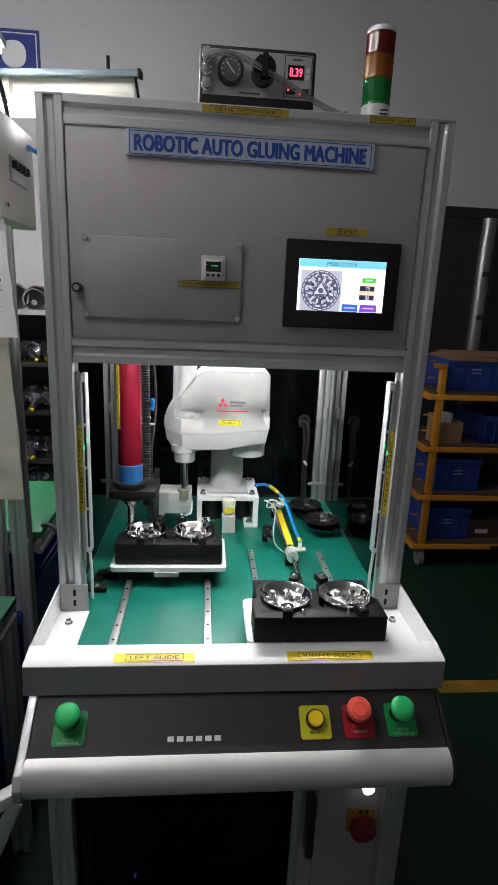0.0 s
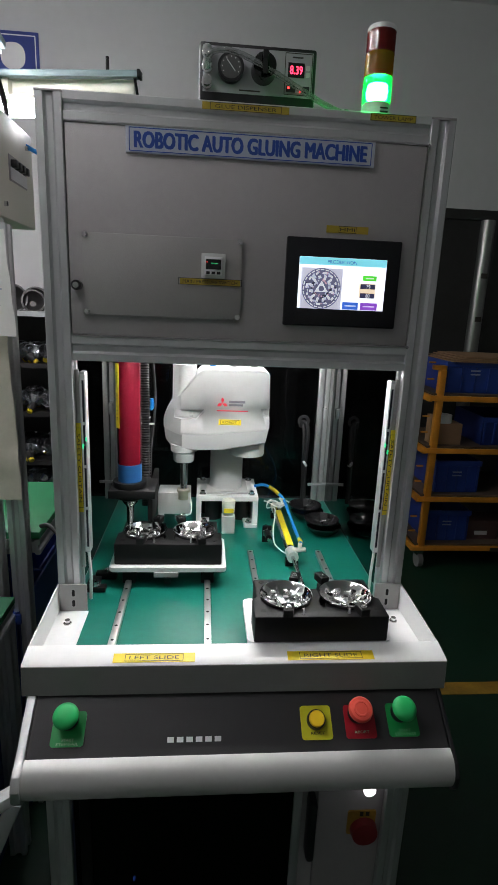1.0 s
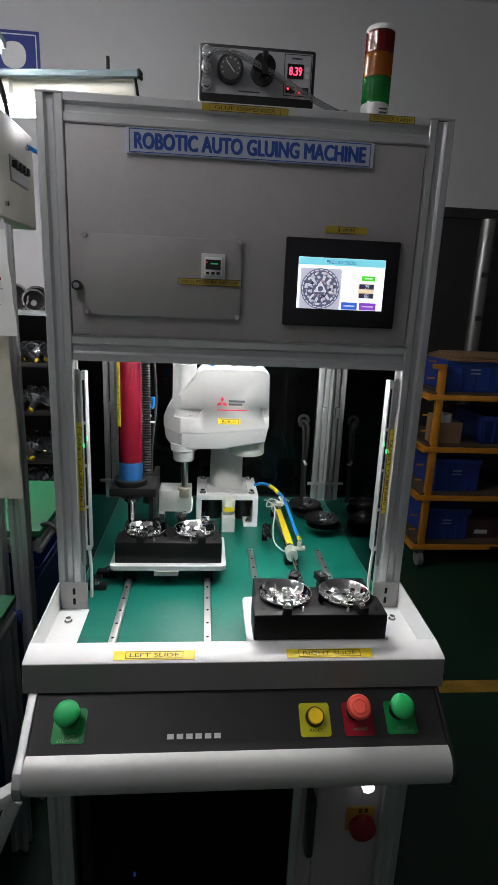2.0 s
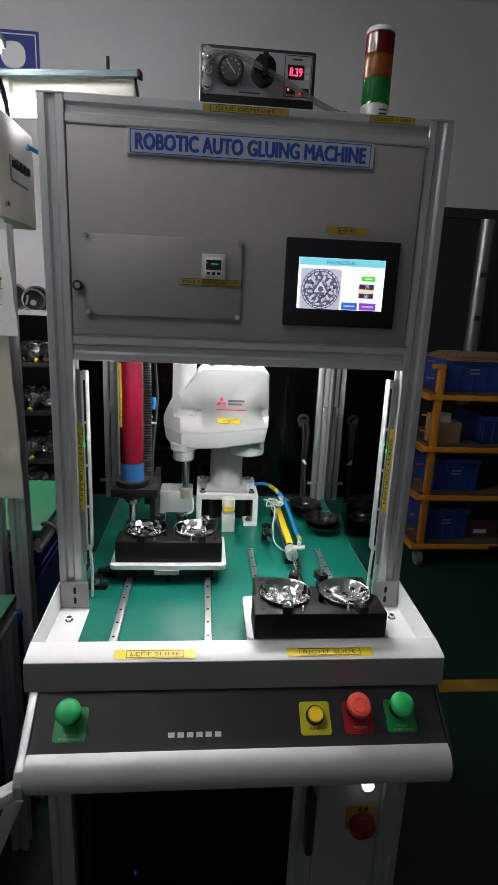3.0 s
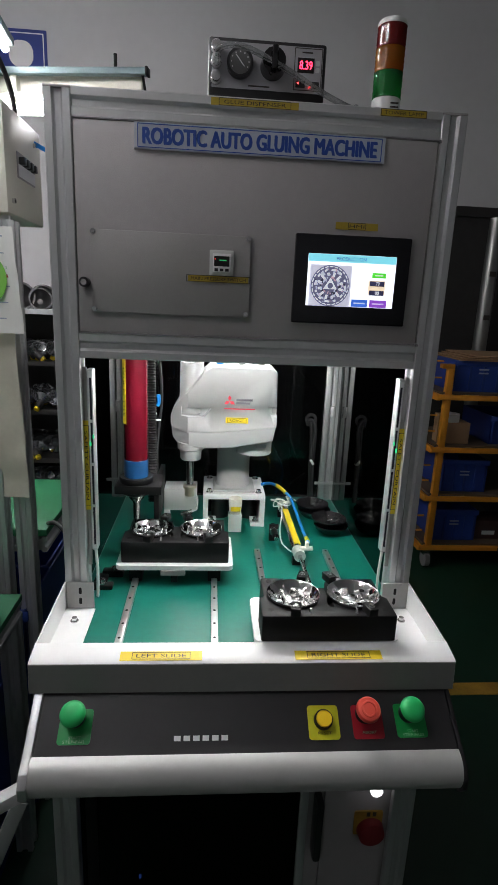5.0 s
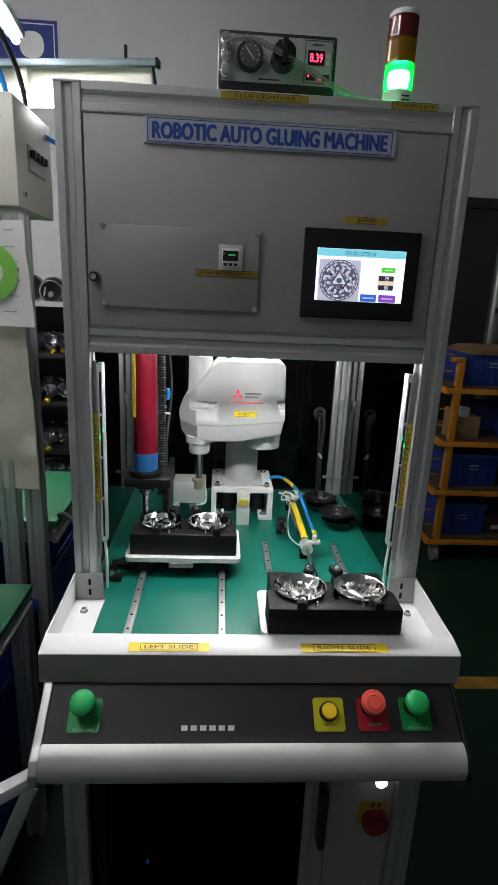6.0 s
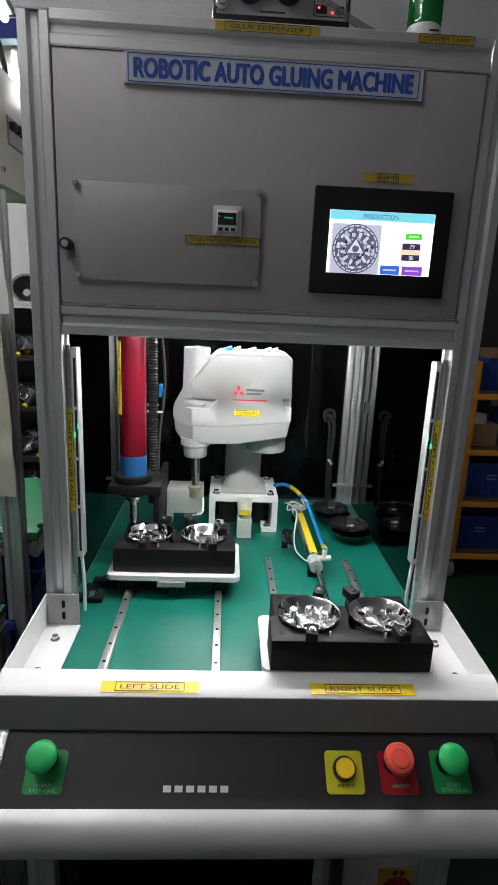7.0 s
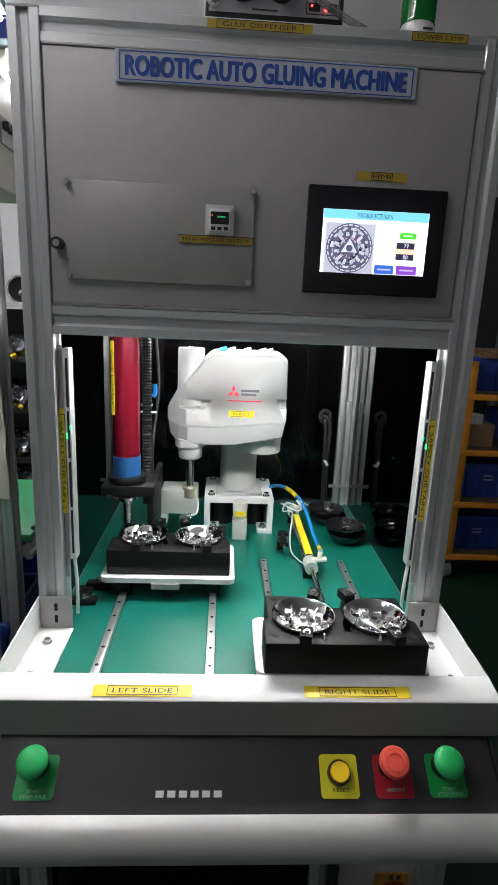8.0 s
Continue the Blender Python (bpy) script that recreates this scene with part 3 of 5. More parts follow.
def console():
    co = thing("operator_console", (0, -0.25, 0.76), "sloping charcoal operator console with rounded silver nose", "control panel")
    plate = [(0.050, 0.0), (-0.043, 0.0), (-0.043, -0.004), (0.050, -0.004)]
    part("sloping_panel", prism(bmesh.new(), plate, CON @ Matrix.Translation((-0.3245, 0, 0)) @ YZ, 0.6575), CONSOLE_BLACK, co, "charcoal sloping panel")
    arc = []
    for k in range(13):
        a = radians(99 + k * 14.8)
        arc.append((-0.292 + 0.0335 * math.cos(a), 0.7585 + 0.0335 * math.sin(a)))
    inner = [(-0.292 + (y + 0.292) * 0.9, 0.7585 + (z - 0.7585) * 0.9) for y, z in reversed(arc)]
    part("nose", prism(bmesh.new(), arc + inner, Matrix.Translation((-0.3248, 0, 0)) @ YZ, 0.6588), ALU_NOSE, co, "rounded satin aluminium nose")
    part("floor_plate", B(-0.329, 0.334, -0.30, -0.2, 0.724, 0.727), PLATE, co, smooth=False)
    for x0, x1, finish in ((-0.3385, -0.3250, CHROME_DULL), (0.3342, 0.341, BLACK_PLASTIC)):
        end = [(-0.216, 0.850), (-0.232, 0.843), (-0.300, 0.791), (-0.318, 0.780), (-0.328, 0.762), (-0.327, 0.742), (-0.316, 0.728), (-0.30, 0.723), (-0.21, 0.723)]
        ep = part("end_plate", prism(bmesh.new(), end, Matrix.Translation((x0, 0, 0)) @ YZ, x1 - x0, 0.0012, 2), finish, co, "end plate of the console")
    bolt(co, (0.341, -0.312, 0.738), (1, -0.4, -0.3), 0.004, 0.004)
    for k in range(6):
        part("brand_bar", flat(bmesh.new(), CON @ Matrix.Translation((-0.1095 + k * 0.0147, -0.0195, 0.0)), 0.0102, 0.0074, 0.0006), WHITE_INK, co, smooth=False)

    def legend(x, v, material, words, ink, size):
        tag = part("legend_plate", flat(bmesh.new(), CON @ Matrix.Translation((x, v, 0)), 0.050, 0.050, 0.0012, r=0.005), material, co, "coloured square legend plate")
        for k, (w, width) in enumerate(words):
            write("lettering", w, CON @ Matrix.Translation((x + 0.001, v - 0.0155 - 0.0055 * k, 0.0016)), width, size, ink, tag)
        return tag

    def mushroom(x, v, material, name, ring=False):
        m = CON @ Matrix.Translation((x, v, 0.0012))
        but = part(name, lathe(bmesh.new(), [(0.0150, 0), (0.0150, 0.005), (0.0135, 0.007), (0.0125, 0.020), (0.0135, 0.026)], m, 28), BLACK_PLASTIC, co)
        top = [(0.0130, 0.0245), (0.0182, 0.0252), (0.0196, 0.0275), (0.0186, 0.0312), (0.0148, 0.0342), (0.009, 0.0358), (0.003, 0.0363)]
        if ring:
            top = [(0.0130, 0.0225), (0.0180, 0.0235), (0.0196, 0.0265), (0.0190, 0.0310), (0.0168, 0.0336), (0.0125, 0.0343), (0.0118, 0.0353), (0.0095, 0.0356), (0.0088, 0.0346), (0.003, 0.0346)]
        part("mushroom_head", lathe(bmesh.new(), top, m, 36), material, but)
        return but

    legend(-0.267, -0.001, TAG_GREEN, (("START", 0.018), ("STEP-FAIL", 0.034)), PALE_INK, 0.004)
    mushroom(-0.2685, 0.0115, BTN_GREEN, "start_button")
    legend(0.1222, 0.0, TAG_YELLOW, (("RESET", 0.022),), INK, 0.004)
    m = CON @ Matrix.Translation((0.1215, 0.003, 0.0012))
    rb = part("reset_button", lathe(bmesh.new(), [(0.0148, 0), (0.0148, 0.009), (0.0142, 0.0105), (0.0132, 0.0105)], m, 28), BLACK_PLASTIC, co)
    part("button_cap", lathe(bmesh.new(), [(0.0125, 0.004), (0.0125, 0.0135), (0.0115, 0.0148), (0.004, 0.0152)], m, 28), BTN_YELLOW, rb)
    legend(0.194, 0.0, TAG_RED, (("ABORT", 0.024),), PALE_INK, 0.004)
    mushroom(0.1905, 0.0115, BTN_RED, "abort_button", True)
    legend(0.265, 0.001, TAG_GREEN, (("START", 0.018), ("STEP-PASS", 0.034)), PALE_INK, 0.004)
    mushroom(0.2625, 0.0115, BTN_GREEN, "start_button")
    return co


ALU_NOSE = mat("satin silver nose", (0.62, 0.62, 0.61), 0.4, 0.35, 0.05, 9, 0.04, 900)
CHROME_DULL = mat("polished end plate", (0.80, 0.80, 0.81), 0.34, 0.9, 0.08, 12)


# ---- touch screen, switch, dispenser and tower lamp ----
def touch_panel():
    tp = thing("touch_screen_panel", (0.1705, 0, 1.51), "black touch screen panel with lit production display", "screen")
    part("bezel", B(0.0685, 0.2715, -0.009, 0.004, 1.4312, 1.5805, bevel=0.0025), GLOSS_BEZEL, tp)
    m0 = face_front(0.1692, -0.0092, 1.5051)
    scr = part("display", flat(bmesh.new(), m0, 0.155, 0.087, 0.0004), glow("display white", (0.88, 0.92, 1.0), 1.25), tp, "lit white display", smooth=False)
    up = m0 @ Matrix.Translation((0, 0, 0.0007))
    up2 = m0 @ Matrix.Translation((0, 0, 0.0011))
    up3 = m0 @ Matrix.Translation((0, 0, 0.0015))

    def area(name, rgb, s, x, y, w, h, m=up):
        return part(name, flat(bmesh.new(), m, w, h, 0.0002, x, y), glow("display " + name, rgb, s), scr, smooth=False)

    area("header", (0.25, 0.80, 0.95), 0.8, 0, 0.037, 0.154, 0.0125)
    write("lettering", "PRODUCTION", up2 @ Matrix.Translation((-0.002, 0.0365, 0)), 0.052, 0.0062, glow("display navy", (0.04, 0.10, 0.30), 0.5), scr, 0.01)
    area("picture_field", (0.60, 0.60, 0.75), 0.8, -0.0365, -0.009, 0.073, 0.069)
    cx, cy = -0.0365, -0.009
    dark, pale = glow("display dark", (0.16, 0.16, 0.27), 0.5), glow("display pale", (0.82, 0.84, 0.95), 0.95)
    part("wheel_disc", C(up2 @ Vector((cx, cy, 0)), up2 @ Vector((cx, cy, 0.0002)), 0.0345, 40), dark, scr, smooth=False)
    rim = bmesh.new()
    for k in range(24):
        a, r = 2 * math.pi * k / 24, 0.0318
        flat(rim, up3 @ Matrix.Translation((cx, cy, 0)) @ pose(0, 0, 0, 0, 0, math.degrees(a)), 0.0014, 0.006, 0.0002, r, 0)
        if k % 2 == 0:
            flat(rim, up3 @ Matrix.Translation((cx, cy, 0)) @ pose(0, 0, 0, 0, 0, math.degrees(a) - 9), 0.003, 0.0075 - 0.002 * (k % 3), 0.0002, 0.0265, 0)
            flat(rim, up3 @ Matrix.Translation((cx, cy, 0)) @ pose(0, 0, 0, 0, 0, math.degrees(a) + 13), 0.005 + 0.002 * (k % 3), 0.0038, 0.0002, 0.0195, 0)
    part("wheel_marks", rim, pale, scr, smooth=False)
    rnd = random.Random(5)
    for name, rgb, count in (("rose_marks", (0.55, 0.38, 0.45), 16), ("grey_marks", (0.52, 0.54, 0.68), 46), ("black_marks", (0.03, 0.03, 0.06), 26)):
        bits = bmesh.new()
        for k in range(count):
            a, r = rnd.uniform(0, 360), rnd.uniform(0.011, 0.0285)
            flat(bits, up2 @ Matrix.Translation((cx, cy, 0.0003 + 0.00001 * k)) @ pose(0, 0, 0, 0, 0, a), rnd.uniform(0.0015, 0.005), rnd.uniform(0.0015, 0.006), 0.00005, r, 0)
        part(name, bits, glow("display " + name, rgb, 0.7), scr, smooth=False)
    part("hub_triangle", prism(bmesh.new(), [(cx + 0.0130 * math.cos(a), cy + 0.0130 * math.sin(a)) for a in (radians(90), radians(205), radians(335))], up3, 0.0002), pale, scr, smooth=False)
    part("hub_disc", C(up3 @ Vector((cx, cy, 0.0003)), up3 @ Vector((cx, cy, 0.0005)), 0.005, 20), dark, scr, smooth=False)
    area("status_field", (0.10, 0.75, 0.05), 0.8, 0.049, 0.0115, 0.0245, 0.0085)
    area("count_field", (0.98, 0.78, 0.55), 0.9, 0.046, -0.009, 0.030, 0.024)
    for y, n in ((-0.0025, "79"), (-0.018, "80")):
        area("count_box", (0.06, 0.06, 0.14), 0.4, 0.0465, y, 0.0265, 0.0085, up2)
        write("lettering", n, up3 @ Matrix.Translation((0.0475, y, 0)), 0.007, 0.006, pale, scr)
    area("printed_bar", (0.75, 0.95, 0.7), 0.8, 0.049, 0.0115, 0.014, 0.002, up2)
    area("blue_key", (0.05, 0.16, 0.70), 0.8, 0.0175, -0.0365, 0.0285, 0.0125)
    area("printed_bar", (0.6, 0.7, 0.95), 0.8, 0.0175, -0.0365, 0.020, 0.0022, up2)
    area("purple_key", (0.28, 0.08, 0.60), 0.8, 0.051, -0.0365, 0.0305, 0.0125)
    area("printed_bar", (0.7, 0.55, 0.95), 0.8, 0.051, -0.0365, 0.021, 0.0022, up2)


GLOSS_BEZEL = mat("dark glossy bezel", (0.008, 0.008, 0.011), 0.22, 0.0, 0.3, 15)


def pressure_switch():
    ps = thing("pressure_switch", (-0.057, -0.006, 1.525), "small square pressure switch with dark display", "switch")
    part("body", B(-0.0775, -0.0365, -0.013, -0.006, 1.5045, 1.5455, bevel=0.0015), PLATE_PALE, ps)
    part("inner_frame", B(-0.072, -0.042, -0.0155, -0.013, 1.510, 1.540, bevel=0.0008), WHITE, ps)
    part("display", flat(bmesh.new(), face_front(-0.057, -0.0156, 1.5275), 0.026, 0.0165, 0.0006), GLOSS_BLACK, ps, smooth=False)
    for k in range(3):
        part("key", flat(bmesh.new(), face_front(-0.066 + k * 0.009, -0.0156, 1.5135), 0.006, 0.0045, 0.001), BLACK_PLASTIC, ps, smooth=False)
    part("red_pilot", flat(bmesh.new(), face_front(-0.068, -0.0163, 1.531), 0.0018, 0.0014, 0.0004), glow("red pilot", (1, 0.05, 0.05), 2.0), ps, smooth=False)
    part("lit_digits", flat(bmesh.new(), face_front(-0.055, -0.0163, 1.529), 0.012, 0.002, 0.0004), glow("green digits", (0.05, 0.6, 0.2), 0.25), ps, smooth=False)


PLATE_PALE = mat("pale grey plastic", (0.55, 0.56, 0.55), 0.4, 0.0, 0.05)


def dispenser():
    gd = thing("glue_dispenser", (0.012, 0.14, 1.787), "boxed glue dispenser with gauge, knob and red digits", "dispenser")
    yf = 0.052
    part("case", B(-0.0875, 0.1105, yf, yf + 0.15, 1.797, 1.886, bevel=0.004), BLACK_PLASTIC, gd, "black case")
    for x in (-0.07, 0.095):
        part("foot", C((x, yf + 0.012, 1.779), (x, yf + 0.012, 1.797), 0.006, 16), RUBBER, gd)
    m = face_front(0.0115, yf - 0.0004, 1.845)
    fp = part("front_plate", flat(bmesh.new(), m, 0.186, 0.068, 0.0012), DISP_PLATE, gd, "pale printed front plate", smooth=False)

    def at(x, z, d=0.0):
        return Vector((x, yf - 0.0016 - d, z))

    g = part("pressure_gauge", C(at(-0.035, 1.846), at(-0.035, 1.846, 0.012), 0.022, 32), BLACK_PLASTIC, gd)
    part("gauge_dial", C(at(-0.035, 1.846, 0.0121), at(-0.035, 1.846, 0.0126), 0.0175, 28), mat("dial grey", (0.10, 0.10, 0.10), 0.3), g)
    part("gauge_needle", flat(bmesh.new(), face_front(-0.035, yf - 0.0145, 1.848) @ pose(0, 0, 0, 0, 0, 40), 0.0012, 0.022, 0.0004), WHITE_INK, g, smooth=False)
    for k in range(9):
        a = radians(-30 + k * 30)
        part("gauge_mark", flat(bmesh.new(), face_front(-0.035 + 0.0145 * math.cos(a), yf - 0.0145, 1.846 + 0.0145 * math.sin(a)), 0.0016, 0.0016, 0.0004), WHITE_INK, g, smooth=False)
    k = part("regulator_knob", C(at(0.020, 1.846), at(0.020, 1.846, 0.03), 0.021, 24, 0.019), GLOSS_BLACK, gd)
    part("knob_bar", B(0.015, 0.025, yf - 0.045, yf - 0.03, 1.830, 1.864, bevel=0.003), GLOSS_BLACK, k)
    for z in (1.866, 1.846, 1.822):
        part("hose_fitting", lathe(bmesh.new(), [(0.009, 0), (0.009, 0.006), (0.0065, 0.007), (0.0065, 0.014), (0.008, 0.015), (0.008, 0.020), (0.004, 0.021)], face_front(-0.0745, yf - 0.0016, z), 20), STEEL, gd)
    part("screen_outline", frame_lines(bmesh.new(), face_front(0.080, yf - 0.0018, 1.846), 0.046, 0.062, 0.0012), INK, fp, smooth=False)
    d = part("digit_window", flat(bmesh.new(), face_front(0.076, yf - 0.0018, 1.852), 0.028, 0.022, 0.0008), GLOSS_BLACK, gd, smooth=False)
    write("lit_digits", "8.39", face_front(0.076, yf - 0.0032, 1.852), 0.022, 0.013, glow("red digits", (1.0, 0.03, 0.08), 5.0), d, 0.012)
    for z in (1.856, 1.846):
        part("key", flat(bmesh.new(), face_front(0.096, yf - 0.0018, z), 0.007, 0.0075, 0.001, r=0.002), PLATE_PALE, gd, smooth=False)
    for x, w in ((0.068, 0.016), (0.094, 0.012)):
        part("key", flat(bmesh.new(), face_front(x, yf - 0.0018, 1.8235), w, 0.010, 0.001, r=0.001), BLACK_PLASTIC, gd, smooth=False)
    for x, z in ((0.064, 1.825), (0.084, 1.820)):
        part("red_pilot", flat(bmesh.new(), face_front(x, yf - 0.003, z), 0.003, 0.003, 0.0006), glow("red pilot lamp", (1, 0.05, 0.05), 5.0), gd, smooth=False)
    for x, z, w in ((-0.035, 1.874, 0.020), (0.020, 1.874, 0.016), (0.078, 1.871, 0.018), (-0.002, 1.816, 0.036)):
        part("printed_bar", flat(bmesh.new(), face_front(x, yf - 0.0018, z), w, 0.0022, 0.0003), INK, fp, smooth=False)
    part("clear_hose", tube(bmesh.new(), [(-0.0745, yf - 0.02, 1.840), (-0.072, yf - 0.034, 1.853), (-0.05, yf - 0.04, 1.859), (-0.015, yf - 0.04, 1.853), (0.04, yf - 0.035, 1.832),
         (0.085, yf - 0.03, 1.812), (0.12, yf - 0.02, 1.8), (0.155, yf - 0.012, 1.7905), (0.168, yf, 1.795), (0.165, yf + 0.03, 1.792)], 0.0048), CLEAR_HOSE, gd, "clear plastic hose")
    gd.location.z -= 0.001


DISP_PLATE = mat("pale dispenser plate", (0.34, 0.34, 0.36), 0.4, 0.0, 0.05)


def tower():
    tw = thing("tower_lamp", (0.221, 0.06, 1.787), "red, amber and green signal tower lamp", "signal lamp")
    c = Matrix.Translation((0.221, 0.06, 0))
    part("base", lathe(bmesh.new(), [(0.0245, 1.786), (0.0245, 1.8145), (0.0235, 1.817), (0.010, 1.817)], c, 36), PLATE_PALE, tw)
    for k in range(3):
        part("printed_bar", B(0.222, 0.236, 0.0352, 0.0362, 1.793 + 0.006 * k, 1.7955 + 0.006 * k), INK, tw, smooth=False)
    for name, z0, z1, lens in (("green_lens", 1.8175, 1.857, LENS_GREEN), ("amber_lens", 1.8575, 1.893, LENS_AMBER), ("red_lens", 1.8935, 1.926, LENS_RED)):
        rows = []
        n = 9
        for k in range(n):
            z = z0 + (z1 - z0) * k / (n - 1)
            rows.append((0.0238 if k % 2 else 0.0245, z))
        part(name, lathe(bmesh.new(), rows, c, 40), lens, tw)
    part("cap", lathe(bmesh.new(), [(0.0245, 1.9262), (0.0245, 1.931), (0.022, 1.9345), (0.006, 1.936)], c, 36), PLATE_PALE, tw)
    bulb = part("flashing_bulb", lathe(bmesh.new(), [(0.003, -0.011), (0.017, -0.010), (0.019, 0.0), (0.017, 0.010), (0.003, 0.011)], Matrix.Translation((0.221, 0.06, 1.8025)), 20), GREEN_FLASH, tw,
                "flashing bulb", at=(0.221, 0.06, 1.8025))
    tw.location.z -= 0.006
    return bulb


# ---- the robot ----
LAST = {}


def robot():
    rb = thing("scara_robot", (0.0, 0.44, T), "white four-axis assembly robot bolted to a white stand", "robot")
    st = part("stand_top", B(-0.083, 0.088, 0.420, 0.580, 0.936, 0.951, bevel=0.0015), WHITE, rb, "white stand")
    for x0, x1 in ((-0.083, -0.069), (0.074, 0.088)):
        part("stand_leg", B(x0, x1, 0.422, 0.578, T, 0.936), WHITE, st, smooth=False)
    for x in (-0.066, 0.070):
        for y in (0.437, 0.562):
            bolt(rb, (x, y, 0.951), (0, 0, 1), 0.006, 0.010)
    for x0, x1, bx in ((0.050, 0.088, 0.064), (-0.083, -0.046, -0.060)):
        ft = part("stand_foot", B(x0, x1, 0.420, 0.470, T, T + 0.010), WHITE, st, smooth=False)
        bolt(ft, (bx, 0.436, T + 0.010), (0, 0, 1), 0.006, 0.010)
    part("base_flange", B(-0.056, 0.060, 0.436, 0.560, 0.951, 0.958, bevel=0.002), ROBOT_GREY, rb)
    part("column", lathe(bmesh.new(), [(0.0485, 0.958), (0.0465, 0.964), (0.0455, 1.09), (0.047, 1.125)], Matrix.Translation((0.000, 0.50, 0)), 40), ROBOT_GREY, rb)
    for k, (x, z) in enumerate(((-0.035, 0.915), (0.045, 0.92))):
        part("motor_drum", C((x, 0.50, T), (x, 0.50, 0.936), 0.024, 24), BLACK_PLASTIC, rb)
    # black block added as the shade inside the stand
    part("drive_box", B(-0.068, 0.073, 0.53, 0.570, T, 0.935), BLACK_PLASTIC, rb, smooth=False)
    axis = Vector((0.002, 0.44, 1.1))
    # first link and head: turns on the column
    shell = [(-0.1690, 1.150), (-0.1695, 1.175), (-0.1660, 1.189), (-0.1530, 1.211), (-0.0870, 1.293), (-0.0700, 1.308), (0.0800, 1.309), (0.0940, 1.301), (0.0985, 1.158), (0.0200, 1.149), (-0.0650, 1.1410), (-0.1300, 1.1420)]
    arm = part("arm_cover", prism(bmesh.new(), shell, Matrix.Translation((0, 0.335, 0)) @ XZ, 0.135, 0.013, 4), ROBOT_WHITE, rb,
               "white moulded arm cover", at=axis)
    for side in (1, -1):
        c = bmesh.new()
        if side > 0:
            prism(c, [(-0.142, 1.206), (-0.142, 1.183), (-0.086, 1.183), (-0.066, 1.206)], Matrix.Translation((0, 0.31, 0)) @ XZ, 0.043)
        else:
            prism(c, [(0.074, 1.213), (0.082, 1.191), (0.12, 1.191), (0.12, 1.213)], Matrix.Translation((0, 0.31, 0)) @ XZ, 0.043)
        cut(arm, c)
    corner = Matrix.Translation((-0.1490 - 0.0707, 0.3600 - 0.0707, 1.2)) @ pose(0, 0, 0, 0, 0, 45)
    cut(arm, box(bmesh.new(), -0.1, 0.1, -0.15, 0.15, -0.2, 0.2, 0, corner @ pose(0, 0, 0, 0, 0, 0)))
    for x, z in ((-0.0985, 1.193), (0.0905, 1.202)):
        part("screw_well", flat(bmesh.new(), face_front(x, 0.3528, z), 0.011, 0.016, 0.0005, r=0.0052), mat("grey well", (0.33, 0.33, 0.34), 0.5), arm, smooth=False)
    LAST["lower_cover"] = part("lower_cover", prism(bmesh.new(), [(-0.1675, 1.1520), (-0.1640, 1.122), (-0.1500, 1.108), (-0.0850, 1.1020), (-0.0200, 1.104), (0.0900, 1.124), (0.0972, 1.164), (0.0200, 1.1560), (-0.0650, 1.1490), (-0.1300, 1.1500)], Matrix.Translation((0, 0.338, 0)) @ XZ, 0.129, 0.004, 3), ROBOT_LOWER, arm, "pale grey lower cover")
    cut(LAST["lower_cover"], box(bmesh.new(), -0.1, 0.1, -0.15, 0.15, -0.2, 0.2, 0, Matrix.Translation((0.003, 0.003, 0)) @ corner))
    part("shaft_housing", lathe(bmesh.new(), [(0.0305, 1.19), (0.0292, 1.312), (0.0280, 1.315), (0.026, 1.315), (0.026, 1.308), (0.004, 1.308)], Matrix.Translation((-0.1165, 0.372, 0)), 36), ROBOT_WHITE, arm)
    part("shaft_top", C((-0.1165, 0.372, 1.300), (-0.1165, 0.372, 1.318), 0.010, 16), STEEL, arm)
    part("elbow_drum", lathe(bmesh.new(), [(0.045, 1.076), (0.046, 1.080), (0.046, 1.118), (0.040, 1.124)], Matrix.Translation((0.050, 0.415, 0)), 36), ROBOT_GREY, arm, "pale grey elbow casting")
    part("first_link", B(-0.030, 0.060, 0.400, 0.53, 1.090, 1.120, bevel=0.008), ROBOT_GREY, arm)
    part("printed_bar", flat(bmesh.new(), face_front(0.066, 0.369, 1.104), 0.022, 0.009, 0.001), PLATE_PALE, arm, smooth=False)
    part("bearing_collar", lathe(bmesh.new(), [(0.034, 1.112), (0.034, 1.094), (0.0275, 1.091), (0.0265, 1.068), (0.024, 1.065)], Matrix.Translation((-0.1165, 0.372, 0)), 32), ROBOT_GREY, arm)
    for k, x in enumerate((-0.055, -0.035, 0.0, 0.035, 0.05)):
        part("air_fitting", C((x, 0.40, 1.310), (x + 0.016, 0.40, 1.315), 0.005, 12), (HOSE_BLUE, STEEL, HOSE_WHITE, STEEL, IVORY)[k], arm)
    # brand mark as plain shapes, red line and label
    yb = 0.3344
    lm = face_front(-0.022, yb, 1.2255)
    for x, y in ((0, 0.0075), (-0.0066, -0.004), (0.0066, -0.004)):
        part("brand_shape", prism(bmesh.new(), [(x, y + 0.0075), (x + 0.0045, y), (x, y - 0.0075), (x - 0.0045, y)] if y > 0 else
             [(x - 0.0066, y - 0.0038), (x + 0.0022, y - 0.0038), (x + 0.0066, y + 0.0038), (x - 0.0022, y + 0.0038)] if x < 0 else
             [(x + 0.0066, y - 0.0038), (x - 0.0022, y - 0.0038), (x - 0.0066, y + 0.0038), (x + 0.0022, y + 0.0038)], lm, 0.0005), RED_PRINT, arm, smooth=False)
    for y, w in ((0.0036, 0.040), (-0.0044, 0.034)):
        part("brand_bar", flat(bmesh.new(), lm, w, 0.0052, 0.0004, 0.0165 + w / 2, y), mat("dark print", (0.12, 0.12, 0.14), 0.5), arm, smooth=False)
